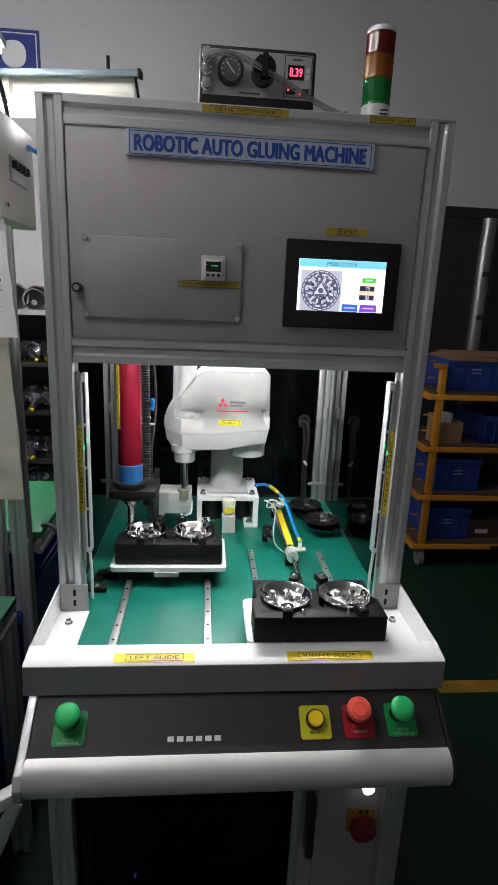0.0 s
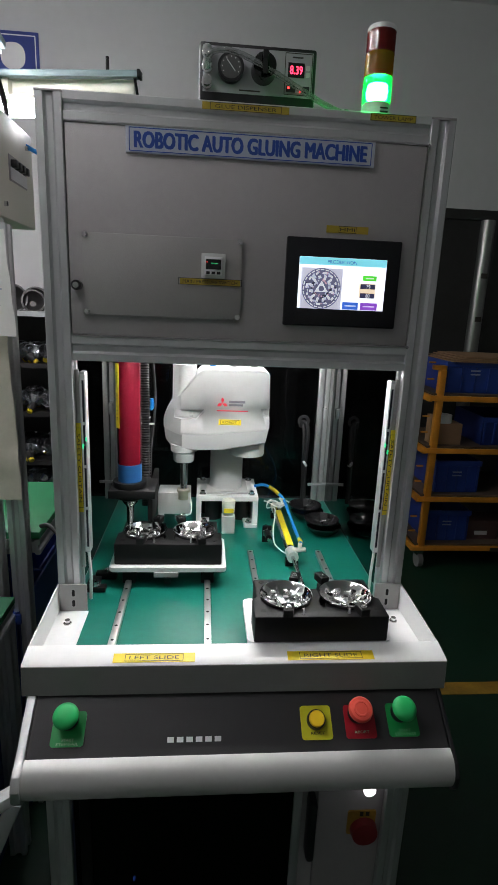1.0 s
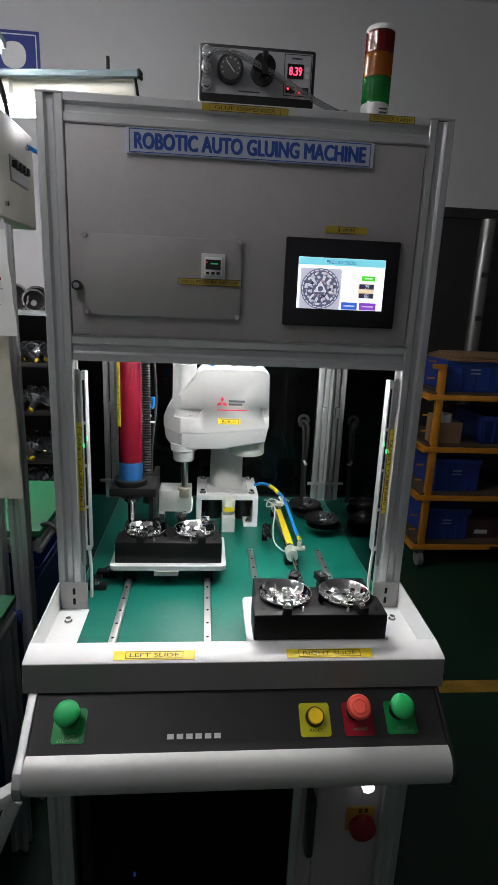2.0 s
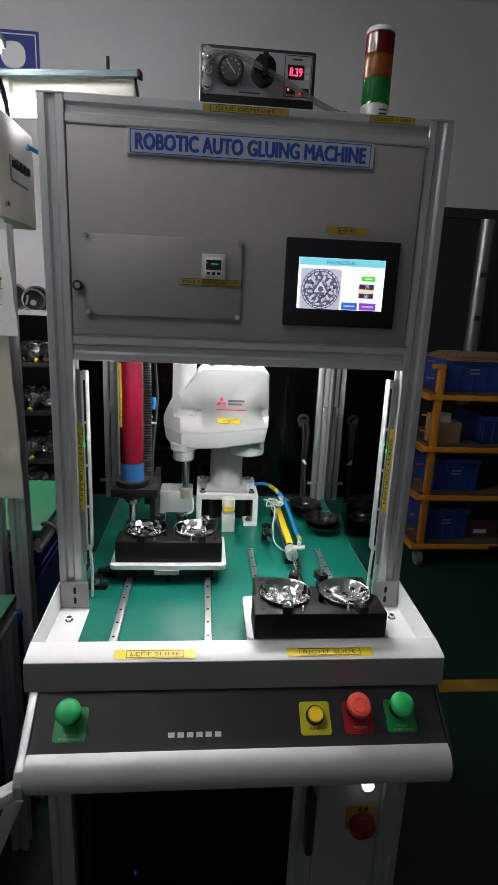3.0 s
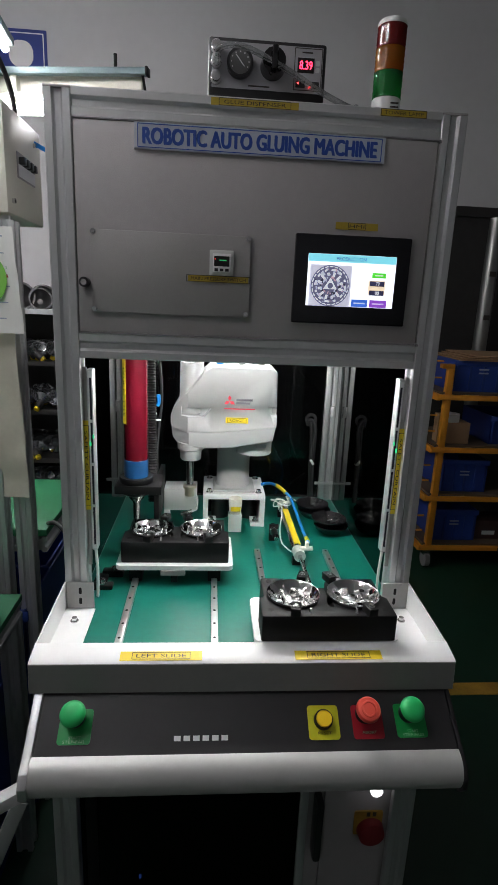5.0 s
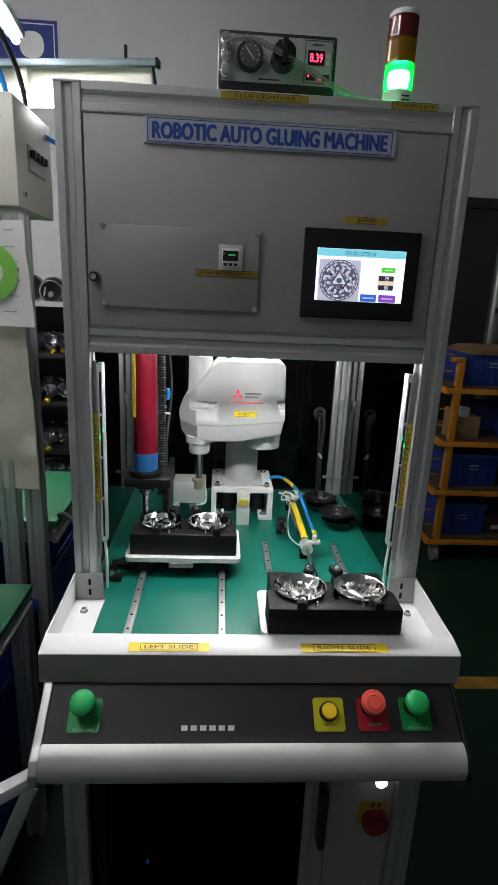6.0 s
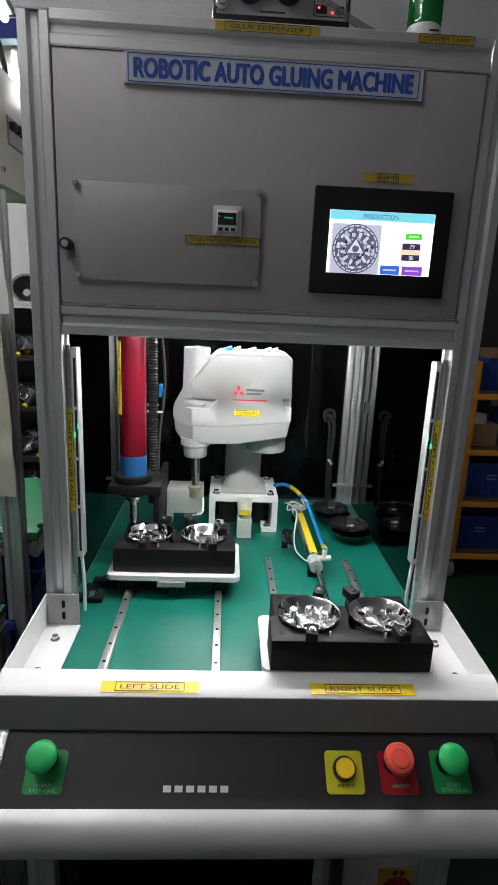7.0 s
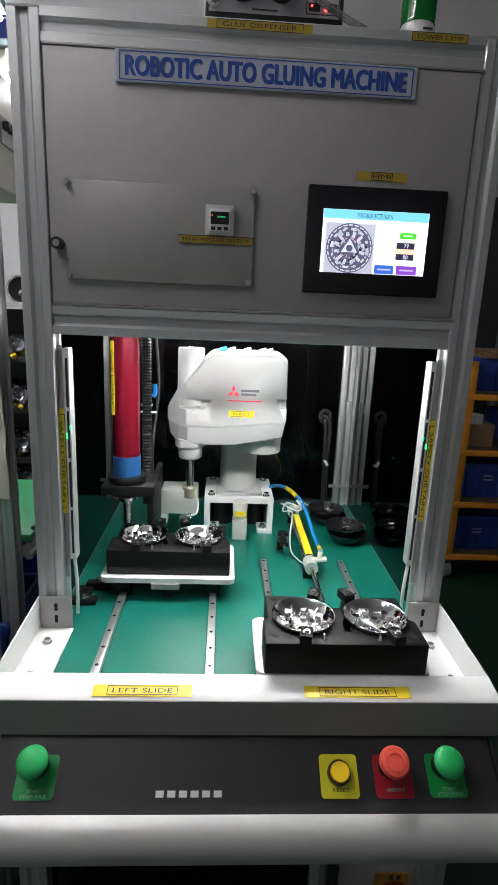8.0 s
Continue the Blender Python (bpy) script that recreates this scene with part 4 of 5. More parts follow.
    part("red_line", flat(bmesh.new(), face_front(0.0035, yb, 1.2065), 0.077, 0.0026, 0.0005), RED_PRINT, arm, smooth=False)
    lab = part("label_sticker", flat(bmesh.new(), face_front(-0.0025, yb, 1.1775), 0.056, 0.0145, 0.0006), YELLOW_TAPE, arm, "yellow label", smooth=False)
    um = face_front(-0.0025, yb - 0.0009, 1.1775)
    part("border_line", frame_lines(bmesh.new(), um, 0.046, 0.0115), INK, arm, smooth=False)
    write("lettering", "ROBOT", um, 0.036, 0.0062, INK, arm)
    # shaft and glue tool
    ax = Vector((-0.1165, 0.372, 1.0))
    tool = part("tool_block", B(-0.182, -0.098, 0.360, 0.425, 0.922, 0.981, bevel=0.0015), ALU_PALE, rb, "silver tool block on the robot shaft", at=ax)
    part("shaft", C((-0.1165, 0.372, 0.93), (-0.1165, 0.372, 1.10), 0.0095, 24), STEEL, tool)
    part("shaft_collar", lathe(bmesh.new(), [(0.0170, 0.962), (0.0176, 0.964), (0.0176, 0.987), (0.0160, 0.989)], Matrix.Translation((-0.1165, 0.372, 0)), 28), IVORY_METAL, tool)
    part("tool_leg", B(-0.182, -0.168, 0.358, 0.392, 0.898, 0.922), ALU_PALE, tool, smooth=False)
    part("bracket_plate", B(-0.194, -0.1825, 0.215, 0.400, 0.945, 1.036, bevel=0.0015), BLACK, tool, "black bracket")
    part("bracket_arm", B(-0.275, -0.172, 0.160, 0.255, 1.036, 1.055, bevel=0.002), BLACK, tool)
    sx, sy = -0.2315, 0.20
    S = Matrix.Translation((sx, sy, 0))
    part("holder_flange", lathe(bmesh.new(), [(0.0370, 1.055), (0.0380, 1.057), (0.0380, 1.067), (0.0370, 1.0685), (0.028, 1.0685)], S, 40), BLACK, tool)
    part("holder_cone", lathe(bmesh.new(), [(0.034, 1.036), (0.031, 1.028), (0.020, 1.022), (0.012, 1.021)], S, 36), BLACK, tool)
    syr = part("glue_bottle", lathe(bmesh.new(), [(0.0262, 1.10), (0.0262, 1.42), (0.02, 1.425)], S, 48), SYRINGE_RED, tool, "red anodised glue bottle")
    part("blue_band", lathe(bmesh.new(), [(0.0268, 1.068), (0.0268, 1.108), (0.026, 1.109)], S, 48), TAPE_BLUE, tool, "blue tape band")
    part("nozzle", lathe(bmesh.new(), [(0.0185, 1.023), (0.0165, 1.015), (0.0098, 1.008), (0.0082, 1.002), (0.0078, 0.966), (0.0060, 0.963), (0.0048, 0.955), (0.002, 0.952)], S, 24), STEEL, tool, "steel glue nozzle")
    lm = face_front(sx - 0.0225, sy - 0.0165, 1.262, -90)
    ls = part("bottle_label", flat(bmesh.new(), pose(sx - 0.0215, sy - 0.0178, 1.262, 90, 0, -48) @ pose(0, 0, 0, 0, 0, -90), 0.14, 0.011, 0.0006), YELLOW_TAPE, tool, "yellow bottle label", smooth=False)
    write("lettering", "GLUE BOTTLE", pose(sx - 0.0225, sy - 0.0187, 1.262, 90, 0, -48) @ pose(0, 0, 0, 0, 0, -90), 0.105, 0.006, INK, tool)
    part("corrugated_hose", tube(bmesh.new(), [(-0.206, 0.30, 0.970), (-0.207, 0.31, 1.08), (-0.209, 0.325, 1.19), (-0.212, 0.34, 1.30), (-0.214, 0.35, 1.405)], 0.0115, 14, 36, 0.0024), RUBBER, tool, "black corrugated hose")
    part("hose_tie", C((-0.211, 0.332, 1.184), (-0.211, 0.332, 1.188), 0.0128, 20), HOSE_WHITE, tool)
    part("hose_tie", B(-0.222, -0.188, 0.318, 0.322, 1.1705, 1.1745), HOSE_WHITE, tool, smooth=False)
    part("blue_fitting", tube(bmesh.new(), [(-0.200, 0.36, 1.20), (-0.196, 0.36, 1.21), (-0.197, 0.36, 1.228)], 0.005), HOSE_BLUE, tool)
    part("thin_cable", tube(bmesh.new(), [(-0.194, 0.30, 0.96), (-0.193, 0.30, 0.98), (-0.197, 0.33, 1.1), (-0.190, 0.38, 1.22), (-0.20, 0.40, 1.34)], 0.003), RUBBER, tool)
    part("blue_hose", tube(bmesh.new(), [(-0.193, 0.275, 0.962), (-0.191, 0.277, 0.985)], 0.004), HOSE_BLUE, tool)
    cl = part("yellow_fitting", B(-0.128, -0.116, 0.305, 0.317, 0.918, 0.926, bevel=0.001), YELLOW_TAPE, tool)
    part("white_cable", tube(bmesh.new(), [(-0.118, 0.31, 0.938), (-0.098, 0.318, 0.940), (-0.094, 0.33, 0.955), (-0.096, 0.345, 0.968)], 0.0019), HOSE_WHITE, tool)
    part("clear_fitting", C((-0.135, 0.312, 0.93), (-0.108, 0.312, 0.938), 0.006, 12), CLEAR_HOSE, tool)
    return arm, tool


ALU_PALE = mat("machined pale aluminium", (0.66, 0.67, 0.66), 0.35, 0.5, 0.05, 20)
IVORY_METAL = mat("plated collar", (0.55, 0.53, 0.42), 0.3, 0.8, 0.1, 30)


# ---- slides, fixtures and reflectors ----
def bowl(bm, m, r, depth):
    out = [(r * 0.30, -depth), (r * 0.62, -depth * 0.80), (r * 0.86, -depth * 0.42), (r * 0.965, 0.0), (r, 0.001), (r, -0.002), (r * 0.97, -0.003),
           (r * 0.88, -depth * 0.48), (r * 0.64, -depth * 0.88), (r * 0.30, -depth * 1.06)]
    return lathe(bm, out, m, 48)


def reflector(x, y, z, turn, shiny, group, label):
    rf = thing("lamp_reflector", (x, y, z), label, "lamp reflector", group)
    material = CHROME if shiny else GLOSS_BLACK
    M = Matrix.Translation((x, y, z)) @ pose(0, 0, 0, 0, 0, turn)
    part("bowl", bowl(bmesh.new(), M, 0.0475, 0.026), material, rf)
    if not shiny:
        part("hub", C((x, y, z - 0.026), (x, y, z - 0.008), 0.005, 12), GLOSS_BLACK, rf)
        return rf
    hub = prism(bmesh.new(), [(0.019 * math.cos(a), 0.019 * math.sin(a)) for a in (radians(270 - 16), radians(270 + 16), radians(30 - 16), radians(30 + 16), radians(150 - 16), radians(150 + 16))],
                M @ Matrix.Translation((0, 0, -0.014)), 0.004, 0.001, 2)
    part("hub_plate", hub, STEEL, rf)
    part("hub_screw", C(M @ Vector((0, 0, -0.010)), M @ Vector((0, 0, -0.005)), 0.005, 6), CHROME, rf)
    for k in range(6):
        a = radians(60 * k + 30)
        px, py = 0.029 * math.cos(a), 0.029 * math.sin(a)
        if k % 2 == 0:
            part("lamp_socket", C(M @ Vector((px, py, -0.02)), M @ Vector((px * 0.95, py * 0.95, -0.006)), 0.0055, 14), CHROME, rf)
        else:
            part("socket_block", box(bmesh.new(), -0.006, 0.006, -0.005, 0.005, -0.02, -0.008, 0.0012, M @ Matrix.Translation((px, py, 0)) @ pose(0, 0, 0, 0, 0, 60 * k)), STEEL, rf)
        b = radians(60 * k)
        part("rib", prism(bmesh.new(), [(0.018, -0.019), (0.042, -0.006), (0.042, -0.009), (0.018, -0.022)], M @ pose(0, 0, 0, 0, 0, 60 * k) @ Matrix.Translation((0, -0.0006, 0)) @ XZ, 0.0012), CHROME, rf, smooth=False)
    return rf


def slide(cx, yf, lead, label):
    sl = thing("linear_slide", (cx, yf + 0.06, T), label, "linear slide", "linear slides")
    for s in (-1, 1):
        x = cx + s * 0.0857
        rail = part("guide_rail", B(x - 0.0065, x + 0.0065, -0.183, 0.255, T, T + 0.012, bevel=0.001), RAIL, sl, "ground steel guide rail")
        for k in range(10):
            y = -0.16 + k * 0.045
            part("rail_hole", C((x, y, T + 0.0121), (x, y, T + 0.0124), 0.0028, 12), BLACK, rail)
        for y in (yf + 0.025, yf + 0.105):
            part("carriage", B(x - 0.014, x + 0.014, y - 0.022, y + 0.022, T + 0.004, T + 0.038, bevel=0.002), BLACK, sl)
    part("carriage_plate", flat(bmesh.new(), pose(cx, yf + 0.072 - lead / 2, T + 0.0385), 0.252, 0.145 + lead, 0.010, r=0.012), WHITE, sl, "white carriage plate")
    part("stop_tab", B(cx - 0.03, cx + 0.022, yf - 0.016, yf + 0.006, T + 0.028, T + 0.038), PLATE, sl, smooth=False)
    part("stop_pin", B(cx - 0.008, cx + 0.006, yf - 0.014, yf - 0.006, T + 0.012, T + 0.024), BLACK, sl, smooth=False)
    top = 0.956
    fx = thing("reflector_fixture", (cx, yf + 0.065, T + 0.049), "black machined fixture block with two round nests", "fixture", "reflector fixtures")
    poly = [(-0.116, 0), (0.116, 0), (0.116, 0.060), (0.108, 0.066), (0.108, 0.131), (0.062, 0.131), (0.062, 0.118), (-0.062, 0.118), (-0.062, 0.131), (-0.108, 0.131), (-0.108, 0.066), (-0.116, 0.060)]
    blk = part("block", prism(bmesh.new(), poly, Matrix.Translation((cx, yf, T + 0.049)), top - T - 0.049, 0.003, 2), BLACK, fx)
    c = bmesh.new()
    for s in (-1, 1):
        cyl(c, (cx + s * 0.0545, yf + 0.066, top - 0.036), (cx + s * 0.0545, yf + 0.066, top + 0.02), 0.0462, 40)
    cut(blk, c)
    c = bmesh.new()
    box(c, cx - 0.013, cx + 0.013, yf + 0.03, yf + 0.15, top - 0.014, top + 0.02)
    cut(blk, c)
    for s in (-1, 1):
        for x, y in ((s * 0.100, 0.020), (s * 0.094, 0.118)):
            part("bore", C((cx + x, yf + y, top + 0.0002), (cx + x, yf + y, top + 0.0006), 0.0052, 18), VOID, fx)
        for x, y, t in ((s * 0.026 - 0.004, 0.121, 20 * s), (s * 0.058 + (0.0 if s < 0 else 0.012), 0.010, 12 * s)):
            M = Matrix.Translation((cx + x, yf + y, top)) @ pose(0, 0, 0, 0, 0, t)
            cl = part("clamp", box(bmesh.new(), -0.0085, 0.0085, -0.013, 0.013, 0.0, 0.014, 0.001, M), BLACK, fx)
            bolt(cl, M @ Vector((0, -0.003, 0.014)), (0, 0, 1), 0.0034, 0.004)
        part("spring_pin", C((cx + s * 0.040 + 0.008, yf + 0.012, top), (cx + s * 0.040 + 0.008, yf + 0.012, top + 0.008), 0.004, 12, 0.002), STEEL, fx)
    for s in (-1, 1):
        reflector(cx + s * 0.0545, yf + 0.066, top + 0.006, 12 * s, True, "chromed reflectors", "chromed round lamp reflector resting in the fixture")


RAIL = mat("ground rail steel", (0.58, 0.58, 0.58), 0.32, 0.9, 0.06, 20, 0, 0, (1, 0.1, 1))
VOID = mat("dark bore", (0.001, 0.001, 0.001), 0.9)


def bench_things():
    slide(-0.1383, 0.1007, 0.012, "steel rail slide pushed back under the glue nozzle")
    slide(0.1405, -0.1825, -0.0035, "steel rail slide drawn out towards the operator")
    for x, y, n in ((0.236, 0.497, 0), (0.262, 0.387, 1)):
        reflector(x + 0.006, y - 0.004, T + 0.027, 0, False, "black reflectors", "unplated black lamp reflector lying on the bench")
        reflector(x, y, T + 0.043, 20, False, "black reflectors", "unplated black lamp reflector stacked on another")
    ac = thing("air_cylinder", (0.148, 0.35, T), "slim steel air cylinder with yellow label and hoses", "pneumatic cylinder")
    z = T + 0.028
    part("barrel", C((0.150, 0.485, z), (0.150, 0.215, z), 0.0125, 28), STEEL, ac)
    for y0, y1 in ((0.520, 0.485), (0.215, 0.180)):
        part("end_cap", C((0.150, y0, z), (0.150, y1, z), 0.0140, 24), ALU_PALE, ac)
    part("rod", C((0.150, 0.180, z), (0.148, -0.055, z + 0.006), 0.005, 16), STEEL, ac)
    part("yellow_label", box(bmesh.new(), 0.1425, 0.1585, 0.225, 0.455, z + 0.0075, z + 0.0132, 0.002), YELLOW_TAPE, ac)
    part("cylinder_foot", B(0.135, 0.165, 0.49, 0.505, T, z - 0.01), BLACK, ac, smooth=False)
    part("cylinder_foot", B(0.135, 0.165, 0.190, 0.205, T, z - 0.01), BLACK, ac, smooth=False)
    for y in (0.503, 0.196):
        part("elbow_fitting", C((0.150, y, z + 0.012), (0.182, y, z + 0.014), 0.006, 14), IVORY, ac)
        part("elbow_fitting", C((0.168, y, z + 0.012), (0.168, y, z + 0.030), 0.005, 14), IVORY, ac)
    part("blue_hose", tube(bmesh.new(), [(0.085, 0.50, 0.955), (0.115, 0.53, 0.948), (0.15, 0.545, 0.926), (0.172, 0.505, z + 0.026), (0.178, 0.44, z + 0.012), (0.180, 0.34, z + 0.004), (0.178, 0.25, z + 0.010), (0.170, 0.198, z + 0.028)], 0.0045), HOSE_BLUE, ac, "blue air hose")
    part("hose_label", tube(bmesh.new(), [(0.130, 0.540, 0.941), (0.150, 0.545, 0.926), (0.160, 0.530, 0.919)], 0.0056), YELLOW_TAPE, ac)
    part("hose_label", tube(bmesh.new(), [(0.1785, 0.262, z + 0.010), (0.1765, 0.235, z + 0.016)], 0.0056), YELLOW_TAPE, ac)
    part("white_cable", tube(bmesh.new(), [(0.155, 0.50, z + 0.02), (0.132, 0.51, z + 0.022), (0.120, 0.48, z + 0.01), (0.140, 0.45, z + 0.018), (0.128, 0.38, T + 0.012), (0.122, 0.30, T + 0.010), (0.130, 0.24, T + 0.018), (0.136, 0.205, z)], 0.0019), HOSE_WHITE, ac)
    part("white_cable", tube(bmesh.new(), [(0.150, 0.505, z + 0.022), (0.120, 0.525, z + 0.012), (0.118, 0.49, z + 0.026), (0.148, 0.462, z + 0.020), (0.168, 0.478, z + 0.018), (0.160, 0.51, z + 0.03), (0.20, 0.54, T + 0.03)], 0.0019), HOSE_WHITE, ac)
    sb = thing("shock_absorber", (0.104, 0.31, T), "black shock absorber on a small bracket", "damper")
    part("bracket", B(0.092, 0.116, 0.325, 0.335, T, T + 0.045, bevel=0.002), BLACK, sb)
    part("threaded_body", C((0.104, 0.355, T + 0.030), (0.104, 0.285, T + 0.030), 0.0085, 16), BLACK, sb)
    part("lock_nut", C((0.104, 0.325, T + 0.030), (0.104, 0.315, T + 0.030), 0.0125, 6), STEEL, sb)
    part("tip", C((0.104, 0.285, T + 0.030), (0.104, 0.270, T + 0.030), 0.005, 14), STEEL, sb)
    st = thing("end_stop", (-0.29, 0.1, T), "black end stop bolted to the bench", "stop block")
    part("lower_block", B(-0.318, -0.268, 0.070, 0.090, T, T + 0.012, bevel=0.003), BLACK, st)
    part("upper_block", B(-0.300, -0.254, 0.125, 0.146, T, T + 0.016, bevel=0.003), BLACK, st)
    part("link", B(-0.312, -0.285, 0.085, 0.13, T, T + 0.010, bevel=0.002), BLACK, st)
    for x, y in ((-0.290, 0.080), (-0.275, 0.135)):
        bolt(st, (x, y, T + 0.013), (0, 0, 1), 0.006, 0.009)
    lb = thing("lubricator_cup", (0.0045, 0.394, T), "ivory cup on a grey valve block", "valve")
    part("valve_block", B(-0.013, 0.022, 0.378, 0.410, T, 0.908, bevel=0.002), PLATE_PALE, lb)
    part("cup", lathe(bmesh.new(), [(0.014, 0.908), (0.0165, 0.914), (0.0185, 0.948), (0.017, 0.951), (0.004, 0.951)], Matrix.Translation((0.0045, 0.394, 0)), 28), IVORY, lb)
    part("cup_label", B(-0.0085, 0.0175, 0.3738, 0.3768, 0.920, 0.932), YELLOW_TAPE, lb, smooth=False)
    hs = thing("black_hose", (0.262, 0.69, T), "black hose hanging behind the worktop", "hose")
    part("hose", tube(bmesh.new(), [(0.256, 0.62, T + 0.0), (0.254, 0.63, 0.98), (0.258, 0.635, 1.08), (0.252, 0.64, 1.112), (0.240, 0.645, 1.118), (0.236, 0.652, 1.10)], 0.006), RUBBER, hs)
    part("hose", tube(bmesh.new(), [(0.250, 0.625, T + 0.0), (0.248, 0.635, 0.99), (0.247, 0.64, 1.07), (0.244, 0.648, 1.112)], 0.005), RUBBER, hs)
    part("hose_tie", C((0.250, 0.63, 0.985), (0.256, 0.63, 0.989), 0.010, 12), HOSE_WHITE, hs)
    part("grommet", lathe(bmesh.new(), [(0.010, 0), (0.019, 0.0), (0.019, 0.004), (0.010, 0.004)], face_front(0.246, 0.659, 1.118), 24, True), RUBBER, hs)
    rnd = random.Random(4)
    for k in range(9):
        x = -0.16 + 0.05 * k
        cb = thing("loose_cable", (x, 0.72, 0.8), "thin cable hanging behind the machine", "cable", "loose cables")
        pts = [(x + rnd.uniform(-0.08, 0.08), 0.71 + rnd.uniform(0, 0.1), 0.76 + j * 0.12 + rnd.uniform(-0.03, 0.03)) for j in range(5)]
        part("wire", tube(bmesh.new(), pts, 0.0035, 8), rnd.choice((RUBBER, RUBBER, RUBBER, HOSE_BLUE)), cb)


# ---- beside and behind the machine ----
def crate(x, y, z, w=0.30, d=0.36, h=0.24, turn=0):
    cr = thing("plastic_crate", (x, y, z), "blue ribbed plastic crate on the cart", "crate", "blue crates")
    cr.rotation_euler = (0, 0, radians(turn))
    o = ORG[cr.name]
    bm = B(x - w / 2, x + w / 2, y - d / 2, y + d / 2, z, z + 0.01)
    for a in ((x - w / 2, x - w / 2 + 0.006, y - d / 2, y + d / 2), (x + w / 2 - 0.006, x + w / 2, y - d / 2, y + d / 2), (x - w / 2, x + w / 2, y - d / 2, y - d / 2 + 0.006), (x - w / 2, x + w / 2, y + d / 2 - 0.006, y + d / 2)):
        box(bm, *a, z + 0.005, z + h)
    part("tub", bm, CRATE_BLUE, cr, smooth=False)
    part("rim", B(x - w / 2 - 0.008, x + w / 2 + 0.008, y - d / 2 - 0.008, y - d / 2 + 0.002, z + h - 0.03, z + h, bevel=0.003), CRATE_BLUE, cr)
    for k in range(5):
        u = x - w / 2 + 0.01 + k * (w - 0.02) / 4
        part("rib", B(u - 0.005, u + 0.005, y - d / 2 - 0.008, y - d / 2, z + 0.01, z + h - 0.03), CRATE_BLUE, cr, smooth=False)
    for k in range(2):
        part("printed_bar", B(x - 0.035, x + 0.02, y - d / 2 - 0.0095, y - d / 2 - 0.0085, z + 0.10 + 0.02 * k, z + 0.108 + 0.02 * k), PRINT_FADED, cr, smooth=False)
    return cr


PRINT_FADED = mat("faded print", (0.30, 0.34, 0.45), 0.6)


def cart():
    x0, x1, y0, y1 = 1.20, 2.475, 1.87, 2.35
    ct = thing("shelf_cart", (1.8, 2.1, 0), "orange steel four-shelf trolley on castors", "cart")
    for x in (x0 + 0.02, x1 - 0.02):
        for y in (y0, y1):
            part("upright", B(x - 0.014, x + 0.022, y - 0.018, y + 0.018, 0.10, 1.165, bevel=0.003), ORANGE, ct)
            wheel = part("castor_fork", B(x - 0.02, x + 0.02, y - 0.02, y + 0.02, 0.075, 0.105), STEEL, ct)
            part("castor_wheel", C((x - 0.014, y, 0.045), (x + 0.014, y, 0.045), 0.045, 24), mat("grey castor", (0.2, 0.2, 0.2), 0.5), wheel)
    part("handle_tip", B(x0 - 0.03, x0 + 0.04, y0 - 0.02, y0 + 0.02, 1.165, 1.19, bevel=0.003), ORANGE, ct)
    for z in (0.10, 0.405, 0.693, 0.99):
        sh = part("shelf_rail", B(x0 - 0.035, x1, y0 - 0.024, y0 - 0.006, z + 0.006, z + 0.035, bevel=0.003), ORANGE, ct)
        part("end_rail", B(x0 - 0.035, x0 - 0.015, y0 - 0.005, y1, z, z + 0.035), ORANGE, ct, smooth=False)
        part("shelf_board", B(x0 - 0.01, x1, y0 - 0.005, y1, z + 0.036, z + 0.046), BOARD, ct, smooth=False)
        for k in range(2):
            part("rail_hook", B(x0 - 0.055, x0 - 0.018, y0, y0 + 0.01, z + 0.12 + 0.09 * k, z + 0.128 + 0.09 * k), ORANGE, ct, smooth=False)
    part("printed_bar", B(x0 + 0.44, x0 + 0.56, y0 - 0.0255, y0 - 0.0245, 0.105, 0.128), INK, ct, smooth=False)
    part("printed_bar", B(x0 + 0.52, x0 + 0.64, y0 - 0.0255, y0 - 0.0245, 0.998, 1.018), INK, ct, smooth=False)
    for x, z, h in ((1.385, 1.037, 0.17), (1.76, 1.037, 0.17), (2.15, 1.037, 0.17), (1.36, 0.452, 0.19), (1.93, 0.452, 0.19), (1.34, 0.147, 0.19), (1.60, 0.74, 0.16), (1.95, 0.74, 0.18), (2.25, 0.147, 0.2)):
        crate(x + 0.05, 2.09, z, 0.33 if z > 1 else 0.26, 0.36, h)
    cb = thing("cardboard_box", (1.32, 1.95, 0.74), "small brown cardboard box", "box")
    part("carton", B(1.255, 1.395, 1.90, 2.02, 0.74, 0.86, bevel=0.002), CARDBOARD, cb)
    part("side_flap", B(1.22, 1.25, 1.93, 1.99, 0.74, 0.90, bevel=0.002), CARDBOARD, cb)
    for x, y, z in ((1.295, 1.95, 0.86), (1.70, 1.93, 0.74)):
        tp = thing("tape_roll", (x, y, z), "roll of white tape", "tape roll", "tape rolls")
        part("roll", lathe(bmesh.new(), [(0.028, 0), (0.05, 0), (0.05, 0.045), (0.028, 0.045)], Matrix.Translation((x, y, z)), 32, True), PAPER, tp)
    sh = thing("cardboard_sheets", (1.7, 2.05, 1.21), "loose brown cardboard sheets over the crates", "cardboard")
    for k in range(4):
        part("sheet", box(bmesh.new(), 1.28, 2.4, 1.88, 2.28, 1.208 + 0.008 * k, 1.212 + 0.008 * k, 0, Matrix.Translation((0.04 * k, 0, 0)) @ pose(0, 0, 0, 0, -0.6 * k + 0.5, 0) if k < 0 else Matrix.Translation((0.03 * k, 0.01 * k, 0))), CARDBOARD, sh, smooth=False)
    lb = thing("paper_box", (1.62, 2.0, 0.147), "small dark box with white label", "box")
